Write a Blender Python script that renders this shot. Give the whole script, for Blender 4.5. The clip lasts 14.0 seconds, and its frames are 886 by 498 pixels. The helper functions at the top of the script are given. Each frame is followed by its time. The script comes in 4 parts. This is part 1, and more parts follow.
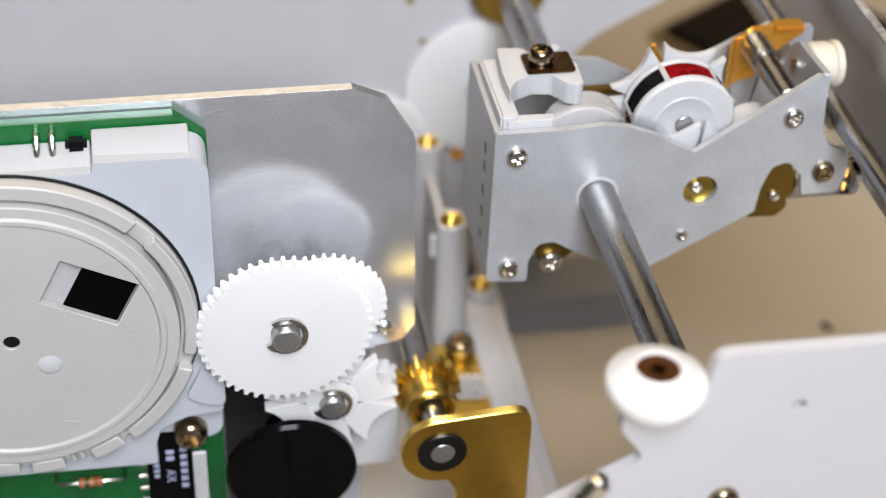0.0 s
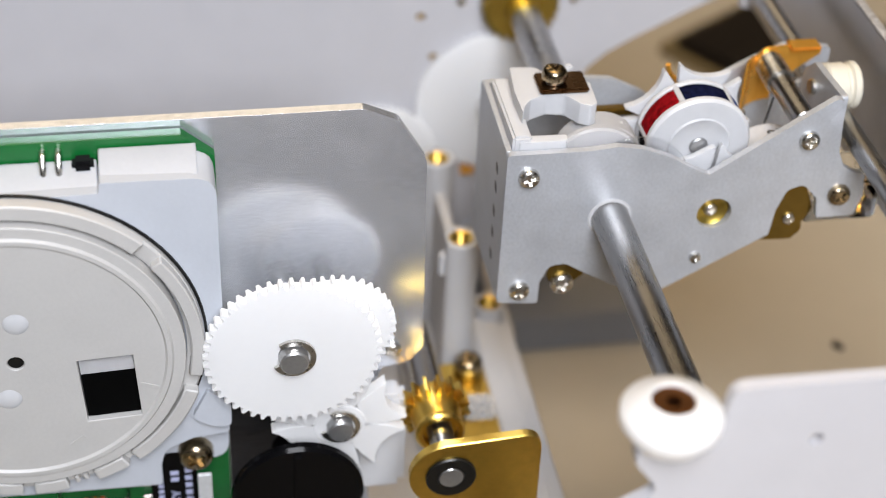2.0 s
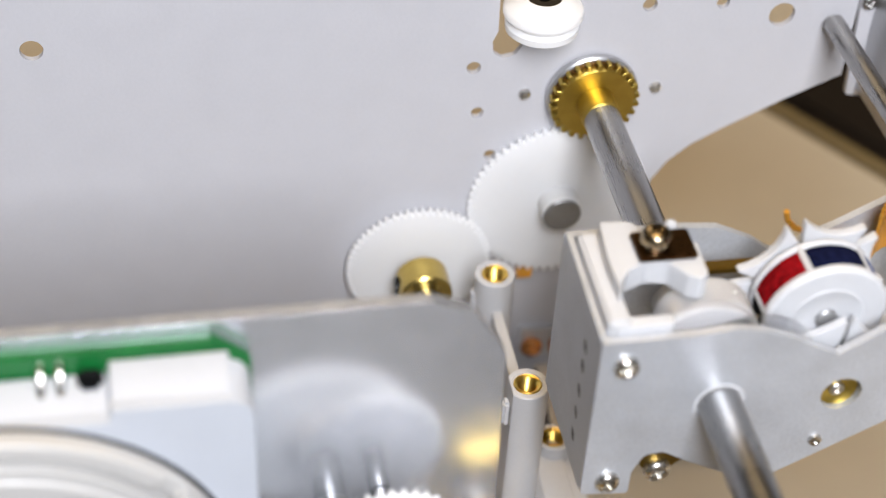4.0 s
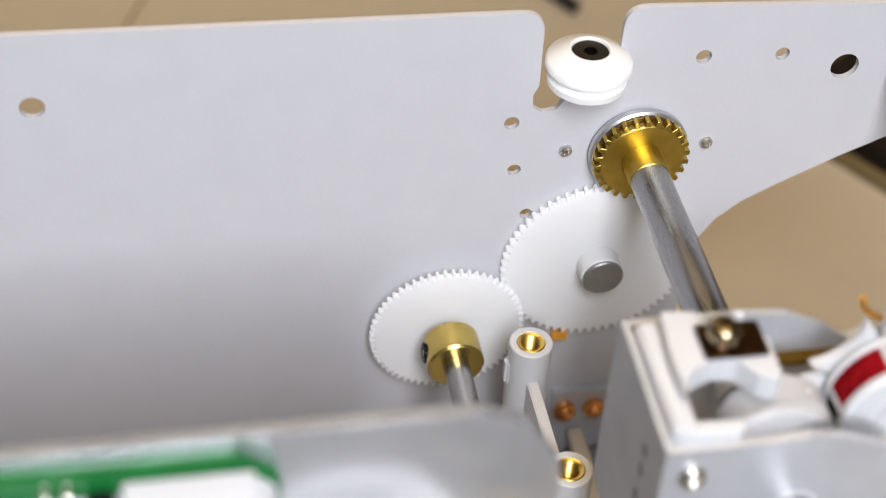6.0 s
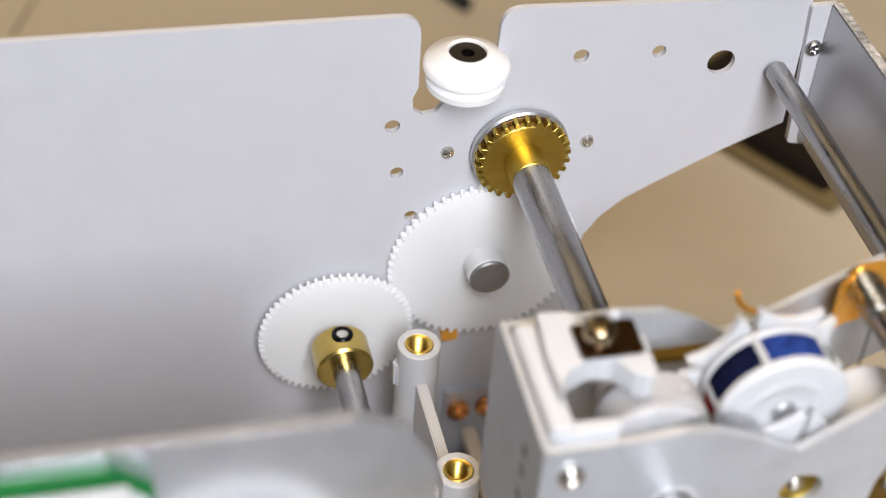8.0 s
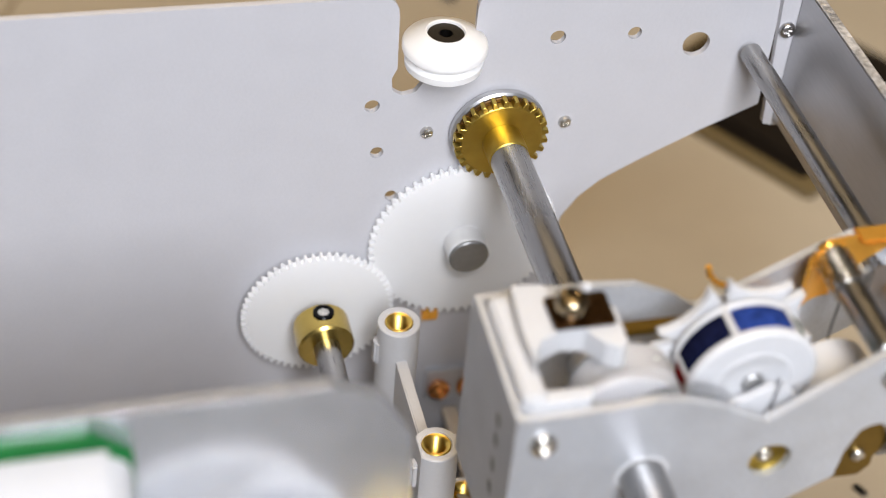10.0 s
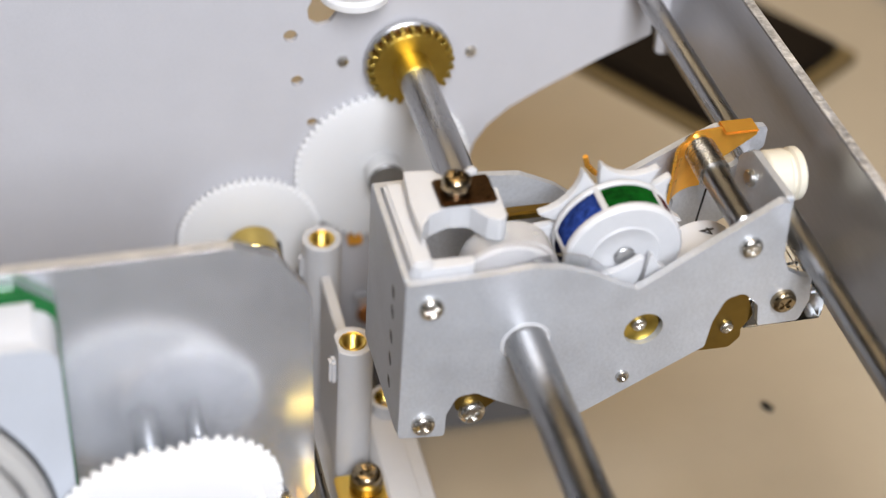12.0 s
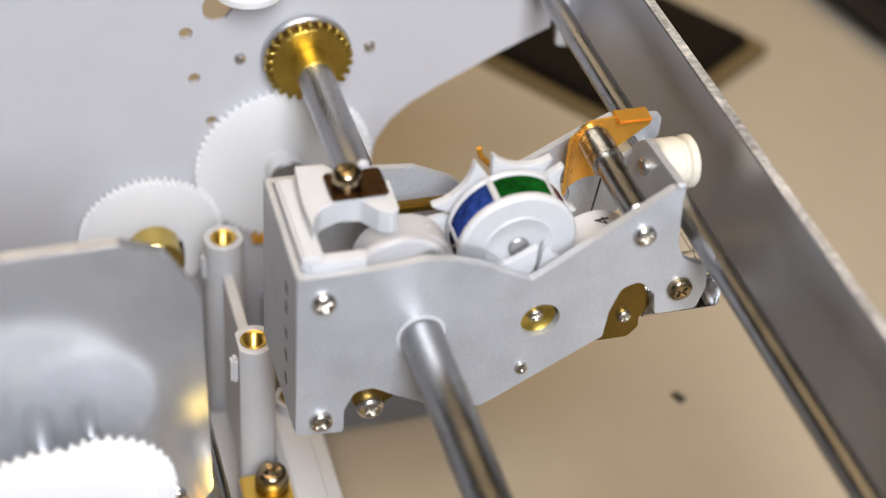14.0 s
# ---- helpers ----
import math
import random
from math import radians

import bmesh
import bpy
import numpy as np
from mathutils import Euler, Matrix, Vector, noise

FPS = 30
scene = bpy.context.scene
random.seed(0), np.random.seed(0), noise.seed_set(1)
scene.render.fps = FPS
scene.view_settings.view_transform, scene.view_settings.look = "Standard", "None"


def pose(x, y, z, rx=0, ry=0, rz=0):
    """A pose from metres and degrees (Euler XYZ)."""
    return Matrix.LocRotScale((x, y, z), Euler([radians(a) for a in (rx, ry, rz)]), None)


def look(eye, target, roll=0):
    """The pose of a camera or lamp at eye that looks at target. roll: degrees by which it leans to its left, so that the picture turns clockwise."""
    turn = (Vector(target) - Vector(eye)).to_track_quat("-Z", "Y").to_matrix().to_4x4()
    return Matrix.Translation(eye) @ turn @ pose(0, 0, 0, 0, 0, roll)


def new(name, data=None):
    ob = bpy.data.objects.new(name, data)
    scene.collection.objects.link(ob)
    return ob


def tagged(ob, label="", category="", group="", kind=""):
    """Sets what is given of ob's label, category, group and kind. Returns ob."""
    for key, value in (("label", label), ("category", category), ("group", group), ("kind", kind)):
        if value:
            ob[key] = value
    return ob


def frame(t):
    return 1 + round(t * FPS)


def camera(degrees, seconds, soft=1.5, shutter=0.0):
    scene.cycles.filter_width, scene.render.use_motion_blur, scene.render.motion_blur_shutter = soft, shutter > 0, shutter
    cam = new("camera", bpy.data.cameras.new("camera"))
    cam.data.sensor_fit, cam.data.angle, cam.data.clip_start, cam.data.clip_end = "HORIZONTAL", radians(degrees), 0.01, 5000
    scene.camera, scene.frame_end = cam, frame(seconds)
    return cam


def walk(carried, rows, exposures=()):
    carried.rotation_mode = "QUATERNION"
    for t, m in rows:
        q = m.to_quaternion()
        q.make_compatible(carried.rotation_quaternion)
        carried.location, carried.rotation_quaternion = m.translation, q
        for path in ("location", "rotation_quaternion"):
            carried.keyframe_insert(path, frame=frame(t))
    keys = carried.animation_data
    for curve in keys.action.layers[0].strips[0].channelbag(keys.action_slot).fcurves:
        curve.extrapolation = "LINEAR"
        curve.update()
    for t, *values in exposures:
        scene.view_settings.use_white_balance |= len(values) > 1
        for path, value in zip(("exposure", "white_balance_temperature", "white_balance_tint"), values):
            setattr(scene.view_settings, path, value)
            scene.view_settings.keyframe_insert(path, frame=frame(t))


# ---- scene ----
cam = camera(30.0, 14.0, soft=0.9)
cam.data.dof.use_dof, cam.data.dof.focus_distance, cam.data.dof.aperture_fstop = True, 0.222, 14.0
PATH = [
    (0, (-0.04630, -0.21443, 0.16211), (-0.00546, -0.02041, 0.00983), 2.74),
    (0.5, (-0.04600, -0.21470, 0.16177), (-0.00544, -0.02031, 0.00989), 2.71),
    (1, (-0.04588, -0.21472, 0.16176), (-0.00547, -0.02018, 0.01002), 2.71),
    (1.5, (-0.04619, -0.21452, 0.16210), (-0.00550, -0.01970, 0.01080), 2.92),
    (2, (-0.04660, -0.20998, 0.16267), (-0.00620, -0.01594, 0.01031), 3.14),
    (2.5, (-0.04665, -0.19611, 0.16371), (-0.00550, -0.00453, 0.00846), 3.25),
    (3, (-0.04759, -0.18418, 0.16414), (-0.00596, 0.00536, 0.00652), 3.61),
    (3.5, (-0.04758, -0.17011, 0.16555), (-0.00634, 0.01634, 0.00420), 3.53),
    (4, (-0.04794, -0.15509, 0.16593), (-0.00704, 0.02831, 0.00103), 3.67),
    (4.2, (-0.04869, -0.15203, 0.16681), (-0.00748, 0.03074, 0.00129), 3.89),
    (6.3, (-0.04996, -0.13092, 0.16255), (-0.00774, 0.04922, -0.00558), 4.37),
    (6.5, (-0.05000, -0.13052, 0.16292), (-0.00773, 0.04919, -0.00565), 4.42),
    (7, (-0.04612, -0.13229, 0.16427), (0.00392, 0.04615, -0.00352), 4.89),
    (7.5, (-0.04460, -0.13290, 0.16362), (0.00731, 0.04582, -0.00331), 4.87),
    (7.7, (-0.04529, -0.13258, 0.16385), (0.00853, 0.04537, -0.00329), 5.29),
    (9.8, (-0.04393, -0.13531, 0.16476), (0.01066, 0.04182, -0.00300), 5.52),
    (10, (-0.04425, -0.13733, 0.16444), (0.01069, 0.04007, -0.00292), 5.58),
    (10.5, (-0.04427, -0.14495, 0.16416), (0.00968, 0.03405, -0.00183), 5.41),
    (11, (-0.04379, -0.15094, 0.16474), (0.00883, 0.02866, -0.00101), 5.03),
    (11.5, (-0.04203, -0.15853, 0.16361), (0.01087, 0.02253, -0.00046), 4.65),
    (12, (-0.03897, -0.16694, 0.16409), (0.01701, 0.01498, 0.00201), 4.40),
    (12.5, (-0.03612, -0.16925, 0.16367), (0.02307, 0.01273, 0.00280), 4.33),
    (13, (-0.03301, -0.17115, 0.16404), (0.03209, 0.00924, 0.00366), 4.65),
    (13.5, (-0.03383, -0.16903, 0.16359), (0.03154, 0.01069, 0.00256), 5.06),
    (14, (-0.03312, -0.16856, 0.16269), (0.03136, 0.01147, 0.00165), 4.92),
]
walk(cam, [(t, look(eye, target, roll)) for t, eye, target, roll in PATH], exposures=[(0, -0.25), (2.8, -0.2), (4.0, -0.02), (7.7, 0.0), (10.2, -0.06), (13.0, -0.12), (14, -0.12)])

# ---- light ----
world = bpy.data.worlds.new("room_air")
scene.world = world
world.use_nodes = True
world.node_tree.nodes["Background"].inputs[0].default_value = (0.93, 0.95, 1.0, 1)
world.node_tree.nodes["Background"].inputs[1].default_value = 0.03


def area_lamp(name, eye, target, w, h, watts, colour):
    data = bpy.data.lights.new(name, "AREA")
    data.shape, data.size, data.size_y, data.energy, data.color = "RECTANGLE", w, h, watts, colour
    ob = new(name, data)
    ob.matrix_world = look(eye, target)
    return ob


area_lamp("desk_lamp_light", (-0.02, -0.36, 0.36), (-0.01, 0, 0), 0.18, 0.28, 4.8, (0.89, 0.915, 0.985))
area_lamp("ceiling_light", (-0.05, 0.25, 1.5), (-0.05, 0.0, 0), 1.0, 0.8, 13.0, (1.0, 0.71, 0.36))
# Added fill from behind so upward edges gleam; no window stands there.
area_lamp("rear_fill_light", (-0.1, 1.85, 1.25), (0, 0, 0), 1.3, 0.5, 4, (1.0, 0.80, 0.55))

# ---- materials ----
MATS = {}


def mat(name, colour, rough=0.5, metal=0.0, vary=0.12, grain=900.0, bump=0.02, stretch=(1, 1, 1), trans=0.0, coat=0.0, ior=1.45, sss=0.0, light_through=0.0):
    """A surface with two scales of variation in colour and gloss, and fine relief."""
    if name in MATS:
        return MATS[name]
    m = bpy.data.materials.new(name)
    m.use_nodes = True
    nt = m.node_tree
    b = nt.nodes["Principled BSDF"]
    tc = nt.nodes.new("ShaderNodeTexCoord")
    mp = nt.nodes.new("ShaderNodeMapping")
    mp.inputs["Scale"].default_value = stretch
    nt.links.new(tc.outputs["Object"], mp.inputs["Vector"])
    fine, broad = nt.nodes.new("ShaderNodeTexNoise"), nt.nodes.new("ShaderNodeTexNoise")
    fine.inputs["Scale"].default_value, broad.inputs["Scale"].default_value = grain, grain / 11
    fine.inputs["Detail"].default_value, broad.inputs["Detail"].default_value = 4, 3
    nt.links.new(mp.outputs[0], fine.inputs["Vector"])
    nt.links.new(tc.outputs["Object"], broad.inputs["Vector"])
    mixn = nt.nodes.new("ShaderNodeMath")
    mixn.operation = "MULTIPLY_ADD"
    mixn.inputs[1].default_value = 0.45
    half = nt.nodes.new("ShaderNodeMath")
    half.operation = "MULTIPLY"
    half.inputs[1].default_value = 0.55
    nt.links.new(broad.outputs[0], half.inputs[0])
    nt.links.new(fine.outputs[0], mixn.inputs[0])
    nt.links.new(half.outputs[0], mixn.inputs[2])
    ramp = nt.nodes.new("ShaderNodeMapRange")
    ramp.inputs[1].default_value, ramp.inputs[2].default_value = 0.3, 0.7
    ramp.inputs[3].default_value, ramp.inputs[4].default_value = 1 - vary, 1 + vary * 0.6
    nt.links.new(mixn.outputs[0], ramp.inputs[0])
    col = nt.nodes.new("ShaderNodeVectorMath")
    col.operation = "SCALE"
    col.inputs[0].default_value = colour
    nt.links.new(ramp.outputs[0], col.inputs["Scale"])
    nt.links.new(col.outputs[0], b.inputs["Base Color"])
    rr = nt.nodes.new("ShaderNodeMapRange")
    rr.inputs[1].default_value, rr.inputs[2].default_value = 0.3, 0.7
    rr.inputs[3].default_value, rr.inputs[4].default_value = max(0.02, rough * 0.8), min(1, rough * 1.2)
    nt.links.new(mixn.outputs[0], rr.inputs[0])
    nt.links.new(rr.outputs[0], b.inputs["Roughness"])
    if bump:
        bn = nt.nodes.new("ShaderNodeBump")
        bn.inputs["Strength"].default_value, bn.inputs["Distance"].default_value = bump, 0.0004
        nt.links.new(fine.outputs[0], bn.inputs["Height"])
        nt.links.new(bn.outputs[0], b.inputs["Normal"])
    b.inputs["Metallic"].default_value = metal
    b.inputs["IOR"].default_value = ior
    b.inputs["Transmission Weight"].default_value = trans
    b.inputs["Coat Weight"].default_value = coat
    if sss:
        b.inputs["Subsurface Weight"].default_value = sss
        b.inputs["Subsurface Radius"].default_value = (0.002, 0.002, 0.002)
        b.inputs["Subsurface Scale"].default_value = 1.0
    if light_through:
        tr, mx = nt.nodes.new("ShaderNodeBsdfTranslucent"), nt.nodes.new("ShaderNodeMixShader")
        mx.inputs[0].default_value = light_through
        nt.links.new(col.outputs[0], tr.inputs[0])
        nt.links.new(b.outputs[0], mx.inputs[1])
        nt.links.new(tr.outputs[0], mx.inputs[2])
        nt.links.new(mx.outputs[0], nt.nodes["Material Output"].inputs[0])
    MATS[name] = m
    return m


ALU = mat("anodised_aluminium", (0.55, 0.57, 0.605), 0.45, 0.5, 0.15, 1900, 0.15)
STEEL_SHEET = mat("zinc_plated_sheet", (0.68, 0.70, 0.745), 0.2, 0.74, 0.3, 800, 0.03, (1, 1, 4))
PIN_STEEL = mat("turned_steel", (0.37, 0.37, 0.37), 0.36, 0.8, 0.2, 1400, 0.06)
STEEL = mat("ground_steel", (0.38, 0.372, 0.365), 0.29, 1.0, 0.10, 1500, 0.04, (4, 0.2, 4))
BRONZE = mat("bronzed_screw", (0.36, 0.29, 0.19), 0.22, 1.0, 0.15, 1200, 0.03)
NICKEL = mat("nickel_screw", (0.62, 0.60, 0.56), 0.27, 1.0, 0.12, 1200, 0.03)
BRASS = mat("brass", (0.78, 0.53, 0.12), 0.31, 1.0, 0.15, 700, 0.05)
BRASS_DULL = mat("dull_brass", (0.24, 0.16, 0.04), 0.4, 1.0, 0.22, 500, 0.08)
YELLOW_BRASS = mat("yellow_brass", (0.55, 0.40, 0.09), 0.4, 1.0, 0.15, 700, 0.05)
GOLD = mat("gilt_spring", (1.0, 0.50, 0.08), 0.3, 0.75, 0.1, 700, 0.03)
COPPER = mat("copper_rivet", (0.86, 0.38, 0.14), 0.22, 1.0, 0.15, 900, 0.03)
WHITE_PAINT = mat("white_coated_sheet", (0.475, 0.47, 0.49), 0.38, 0.0, 0.04, 1800, 0.05)
NYLON = mat("translucent_nylon", (0.97, 0.97, 0.97), 0.4, 0.0, 0.02, 700, 0.02, light_through=0.40)
WHITE_POM = mat("white_nylon", (0.55, 0.555, 0.57), 0.4, 0.0, 0.04, 700, 0.03, sss=0.5)
IVORY = mat("ivory_nylon", (0.64, 0.60, 0.50), 0.42, 0.0, 0.06, 700, 0.03)
ALU_BARE = mat("bare_aluminium", (0.46, 0.46, 0.47), 0.36, 0.85, 0.12, 900, 0.05, (1, 0.3, 3))
GREY_PLASTIC = mat("light_grey_plastic", (0.49, 0.49, 0.50), 0.45, 0.0, 0.05, 2200, 0.06)
GREIGE = mat("warm_grey_plastic", (0.47, 0.46, 0.445), 0.42, 0.0, 0.05, 1600, 0.05)
BLUE_GREY = mat("pale_blue_grey_plastic", (0.46, 0.485, 0.53), 0.45, 0.0, 0.05, 1600, 0.05)
BEIGE_PLASTIC = mat("beige_plastic", (0.58, 0.52, 0.44), 0.45, 0.0, 0.06, 1600, 0.04)
BLACK = mat("black_plastic", (0.003, 0.003, 0.0035), 0.12, 0.0, 0.3, 600, 0.02, ior=1.2)
DARK = mat("recess_shade_and_print", (0.02, 0.018, 0.016), 0.6, 0.0, 0.2, 600, 0.02)
RUBBER = mat("black_rubber", (0.006, 0.006, 0.006), 0.3, 0.0, 0.2, 900, 0.04)
PCB = mat("green_solder_mask", (0.005, 0.12, 0.024), 0.22, 0.0, 0.25, 400, 0.02)
CLEAR = mat("clear_plastic", (0.95, 0.96, 0.97), 0.06, 0.0, 0.02, 500, 0.0, trans=1.0, ior=1.2)
MILKY = mat("milky_plastic", (0.85, 0.85, 0.86), 0.25, 0.0, 0.05, 500, 0.02, trans=0.6, ior=1.2)
FELT = {k: mat("inked_felt_" + k, c, 0.95, 0.0, 1.0, 1300, 1.0, ior=1.1) for k, c in dict(
    black=(0.012, 0.012, 0.014), red=(0.24, 0.005, 0.008), blue=(0.02, 0.045, 0.21), navy=(0.006, 0.008, 0.03), green=(0.004, 0.065, 0.007), brown=(0.07, 0.015, 0.015)).items()}
TABLE = mat("beige_table_top", (0.42, 0.365, 0.28), 0.45, 0.0, 0.06, 120, 0.02)
DARK_GLOSS = mat("dark_brown_case", (0.010, 0.007, 0.005), 0.6, 0.0, 0.3, 200, 0.02, ior=1.25)
TAN = mat("tan_border", (0.15, 0.11, 0.05), 0.5, 0.0, 0.1, 200, 0.02)

MM = 0.001


# ---- mesh tools (millimetres in, metres out) ----
def thing(name, label, category, at=(0, 0, 0), group="", kind=""):
    ob = new(name)
    ob.empty_display_size = 0.005
    ob.location = Vector(at) * MM
    return tagged(ob, label, category, group, kind)


def spot(ob):
    """The world place, in millimetres, of a thing's or part's own origin."""
    p = Vector((0, 0, 0))
    while ob:
        p += ob.location
        ob = ob.parent
    return p / MM


def part(name, bm, material, parent=None, label="", smooth=35, at=None):
    """Links a bmesh, given in world millimetres, as one mesh. at: the part's own origin in world millimetres."""
    origin = Vector(at) if at is not None else (spot(parent) if parent else Vector((0, 0, 0)))
    bmesh.ops.remove_doubles(bm, verts=bm.verts, dist=1e-5)
    bmesh.ops.recalc_face_normals(bm, faces=bm.faces)
    bmesh.ops.transform(bm, matrix=Matrix.Scale(MM, 4) @ Matrix.Translation(-origin), verts=bm.verts)
    me = bpy.data.meshes.new(name)
    for f in bm.faces:
        f.smooth = smooth > 0
    for e in bm.edges:
        e.smooth = not (len(e.link_faces) == 2 and e.calc_face_angle(0) > radians(smooth))
    bm.to_mesh(me)
    bm.free()
    me.materials.append(material)
    ob = new(name, me)
    if parent:
        ob.parent = parent
        ob.location = (origin - spot(parent)) * MM
    else:
        ob.location = origin * MM
    if label:
        tagged(ob, label)
    return ob


def merged(*bms):
    out = bms[0]
    for b in bms[1:]:
        me = bpy.data.meshes.new("tmp")
        b.to_mesh(me)
        out.from_mesh(me)
        bpy.data.meshes.remove(me)
        b.free()
    return out


def circle(cx, cz, r, n=32, turn=0.0):
    return [(cx + r * math.cos(turn + 2 * math.pi * k / n), cz + r * math.sin(turn + 2 * math.pi * k / n)) for k in range(n)]


def rounded(points, radii, n=5):
    """A polygon with its corners rounded off; radii: one or a list."""
    out, count = [], len(points)
    for k, p in enumerate(points):
        r = radii[k] if isinstance(radii, (list, tuple)) else radii
        p, a, b = Vector(p), Vector(points[k - 1]), Vector(points[(k + 1) % count])
        u, v = (a - p), (b - p)
        if r <= 0 or u.length < 1e-6 or v.length < 1e-6:
            out.append(tuple(p))
            continue
        ang = u.angle(v)
        if ang > 3.0:
            out.append(tuple(p))
            continue
        d = min(r / math.tan(ang / 2), u.length * 0.48, v.length * 0.48)
        s, e = p + u.normalized() * d, p + v.normalized() * d
        for j in range(n + 1):
            w = j / n
            out.append(tuple((1 - w) ** 2 * s + 2 * w * (1 - w) * p + w * w * e))
    return out


AXIS = {"y": Matrix(((1, 0, 0), (0, 0, 1), (0, 1, 0))).to_4x4(), "z": Matrix.Identity(4), "x": Matrix(((0, 0, 1), (1, 0, 0), (0, 1, 0))).to_4x4()}


def plate(outline, d0, d1, holes=(), axis="y", edge=0.0):
    """A sheet with openings, drawn in the plane across the axis: (x, z) for y, (x, y) for z, (y, z) for x. edge: chamfer."""
    bm = bmesh.new()
    loops = []
    for loop in (outline, *holes):
        vs = [bm.verts.new((p[0], p[1], d0)) for p in loop]
        loops.append(vs)
        for k in range(len(vs)):
            bm.edges.new((vs[k - 1], vs[k]))
    bmesh.ops.triangle_fill(bm, edges=bm.edges[:], use_beauty=True, use_dissolve=False)
    caps = bm.faces[:]
    other = {}
    for vs in loops:
        for v in vs:
            other[v] = bm.verts.new((v.co.x, v.co.y, d1))
    for f in caps:
        bm.faces.new([other[v] for v in reversed(f.verts)])
    for vs in loops:
        for k in range(len(vs)):
            a, b = vs[k - 1], vs[k]
            bm.faces.new((a, b, other[b], other[a]))
    bmesh.ops.transform(bm, matrix=AXIS[axis], verts=bm.verts)
    bmesh.ops.recalc_face_normals(bm, faces=bm.faces)
    if edge:
        sharp = [e for e in bm.edges if len(e.link_faces) == 2 and e.calc_face_angle(0) > 1.0]
        bmesh.ops.bevel(bm, geom=sharp, offset=edge, segments=1, affect="EDGES", clamp_overlap=True)
    return bm


def lathe(profile, centre, axis="y", n=40, start=0.0, sweep=2 * math.pi):
    """Turns (radius, height along the axis) round the axis through the centre."""
    bm = bmesh.new()
    rings = []
    full = sweep > 6.28
    count = n if full else n + 1
    for r, h in profile:
        if r < 1e-6:
            rings.append([bm.verts.new((0, 0, h))])
        else:
            rings.append([bm.verts.new((r * math.cos(start + sweep * k / n), r * math.sin(start + sweep * k / n), h)) for k in range(count)])
    for a, b in zip(rings, rings[1:]):
        for k in range(n):
            j = (k + 1) % count
            face = [a[k % len(a)], a[j % len(a)], b[j % len(b)], b[k % len(b)]]
            face = list(dict.fromkeys(face))
            if len(face) > 2:
                bm.faces.new(face)
    bmesh.ops.transform(bm, matrix=Matrix.Translation(centre) @ AXIS[axis], verts=bm.verts)
    return bm


def rod(centre, r, h0, h1, axis="y", n=32, chamfer=0.2, bore=0.0):
    c = min(chamfer, r * 0.4, abs(h1 - h0) * 0.3)
    prof = [(bore, h0), (r - c, h0), (r, h0 + c), (r, h1 - c), (r - c, h1), (bore, h1)]
    if bore:
        prof.append((bore, h0))
    return lathe(prof, centre, axis, n)


def block(x0, x1, y0, y1, z0, z1, bevel=0.3, seg=2):
    bm = bmesh.new()
    bmesh.ops.create_cube(bm, size=1)
    bmesh.ops.transform(bm, matrix=Matrix.Translation(((x0 + x1) / 2, (y0 + y1) / 2, (z0 + z1) / 2)) @ Matrix.Diagonal((x1 - x0, y1 - y0, z1 - z0, 1)), verts=bm.verts)
    if bevel:
        bmesh.ops.bevel(bm, geom=bm.edges[:], offset=bevel, segments=seg, affect="EDGES", clamp_overlap=True)
    return bm


def tooth_ring(n, r0, r1, cx=0.0, cz=0.0, turn=0.0, fat=0.5):
    out = []
    for k in range(n):
        a = turn + 2 * math.pi * k / n
        s = 2 * math.pi / n
        for f, r in ((0.0, r0), (0.5 - fat / 2, r0), (0.5 - fat / 4.5, r1), (0.5 + fat / 4.5, r1), (0.5 + fat / 2, r0)):
            out.append((cx + r * math.cos(a + f * s), cz + r * math.sin(a + f * s)))
    return out


def tube(points, r, n=10):
    """A round wire along points."""
    bm = bmesh.new()
    pts = [Vector(p) for p in points]
    rings = []
    for k, p in enumerate(pts):
        d = (pts[min(k + 1, len(pts) - 1)] - pts[max(k - 1, 0)]).normalized()
        u = d.orthogonal().normalized()
        v = d.cross(u)
        rings.append([bm.verts.new(p + r * (math.cos(2 * math.pi * j / n) * u + math.sin(2 * math.pi * j / n) * v)) for j in range(n)])
    for a, b in zip(rings, rings[1:]):
        best = min(range(n), key=lambda s: sum((a[j].co - b[(j + s) % n].co).length for j in range(n)))
        for j in range(n):
            bm.faces.new((a[j], a[(j + 1) % n], b[(j + 1 + best) % n], b[(j + best) % n]))
    bm.faces.new(rings[0])
    bm.faces.new(rings[-1])
    return bm


def written(text, size):
    cu = bpy.data.curves.new("writing", "FONT")
    cu.body, cu.size, cu.extrude, cu.align_x, cu.align_y = text, size, 0.03, "CENTER", "CENTER"
    ob = bpy.data.objects.new("writing", cu)
    me = bpy.data.meshes.new_from_object(ob)
    bm = bmesh.new()
    bm.from_mesh(me)
    bpy.data.objects.remove(ob)
    return bm


def turned(bm, axis, degrees, centre=(0, 0, 0)):
    c = Matrix.Translation(centre)
    bmesh.ops.transform(bm, matrix=c @ Matrix.Rotation(radians(degrees), 4, axis.upper()) @ c.inverted(), verts=bm.verts)
    return bm


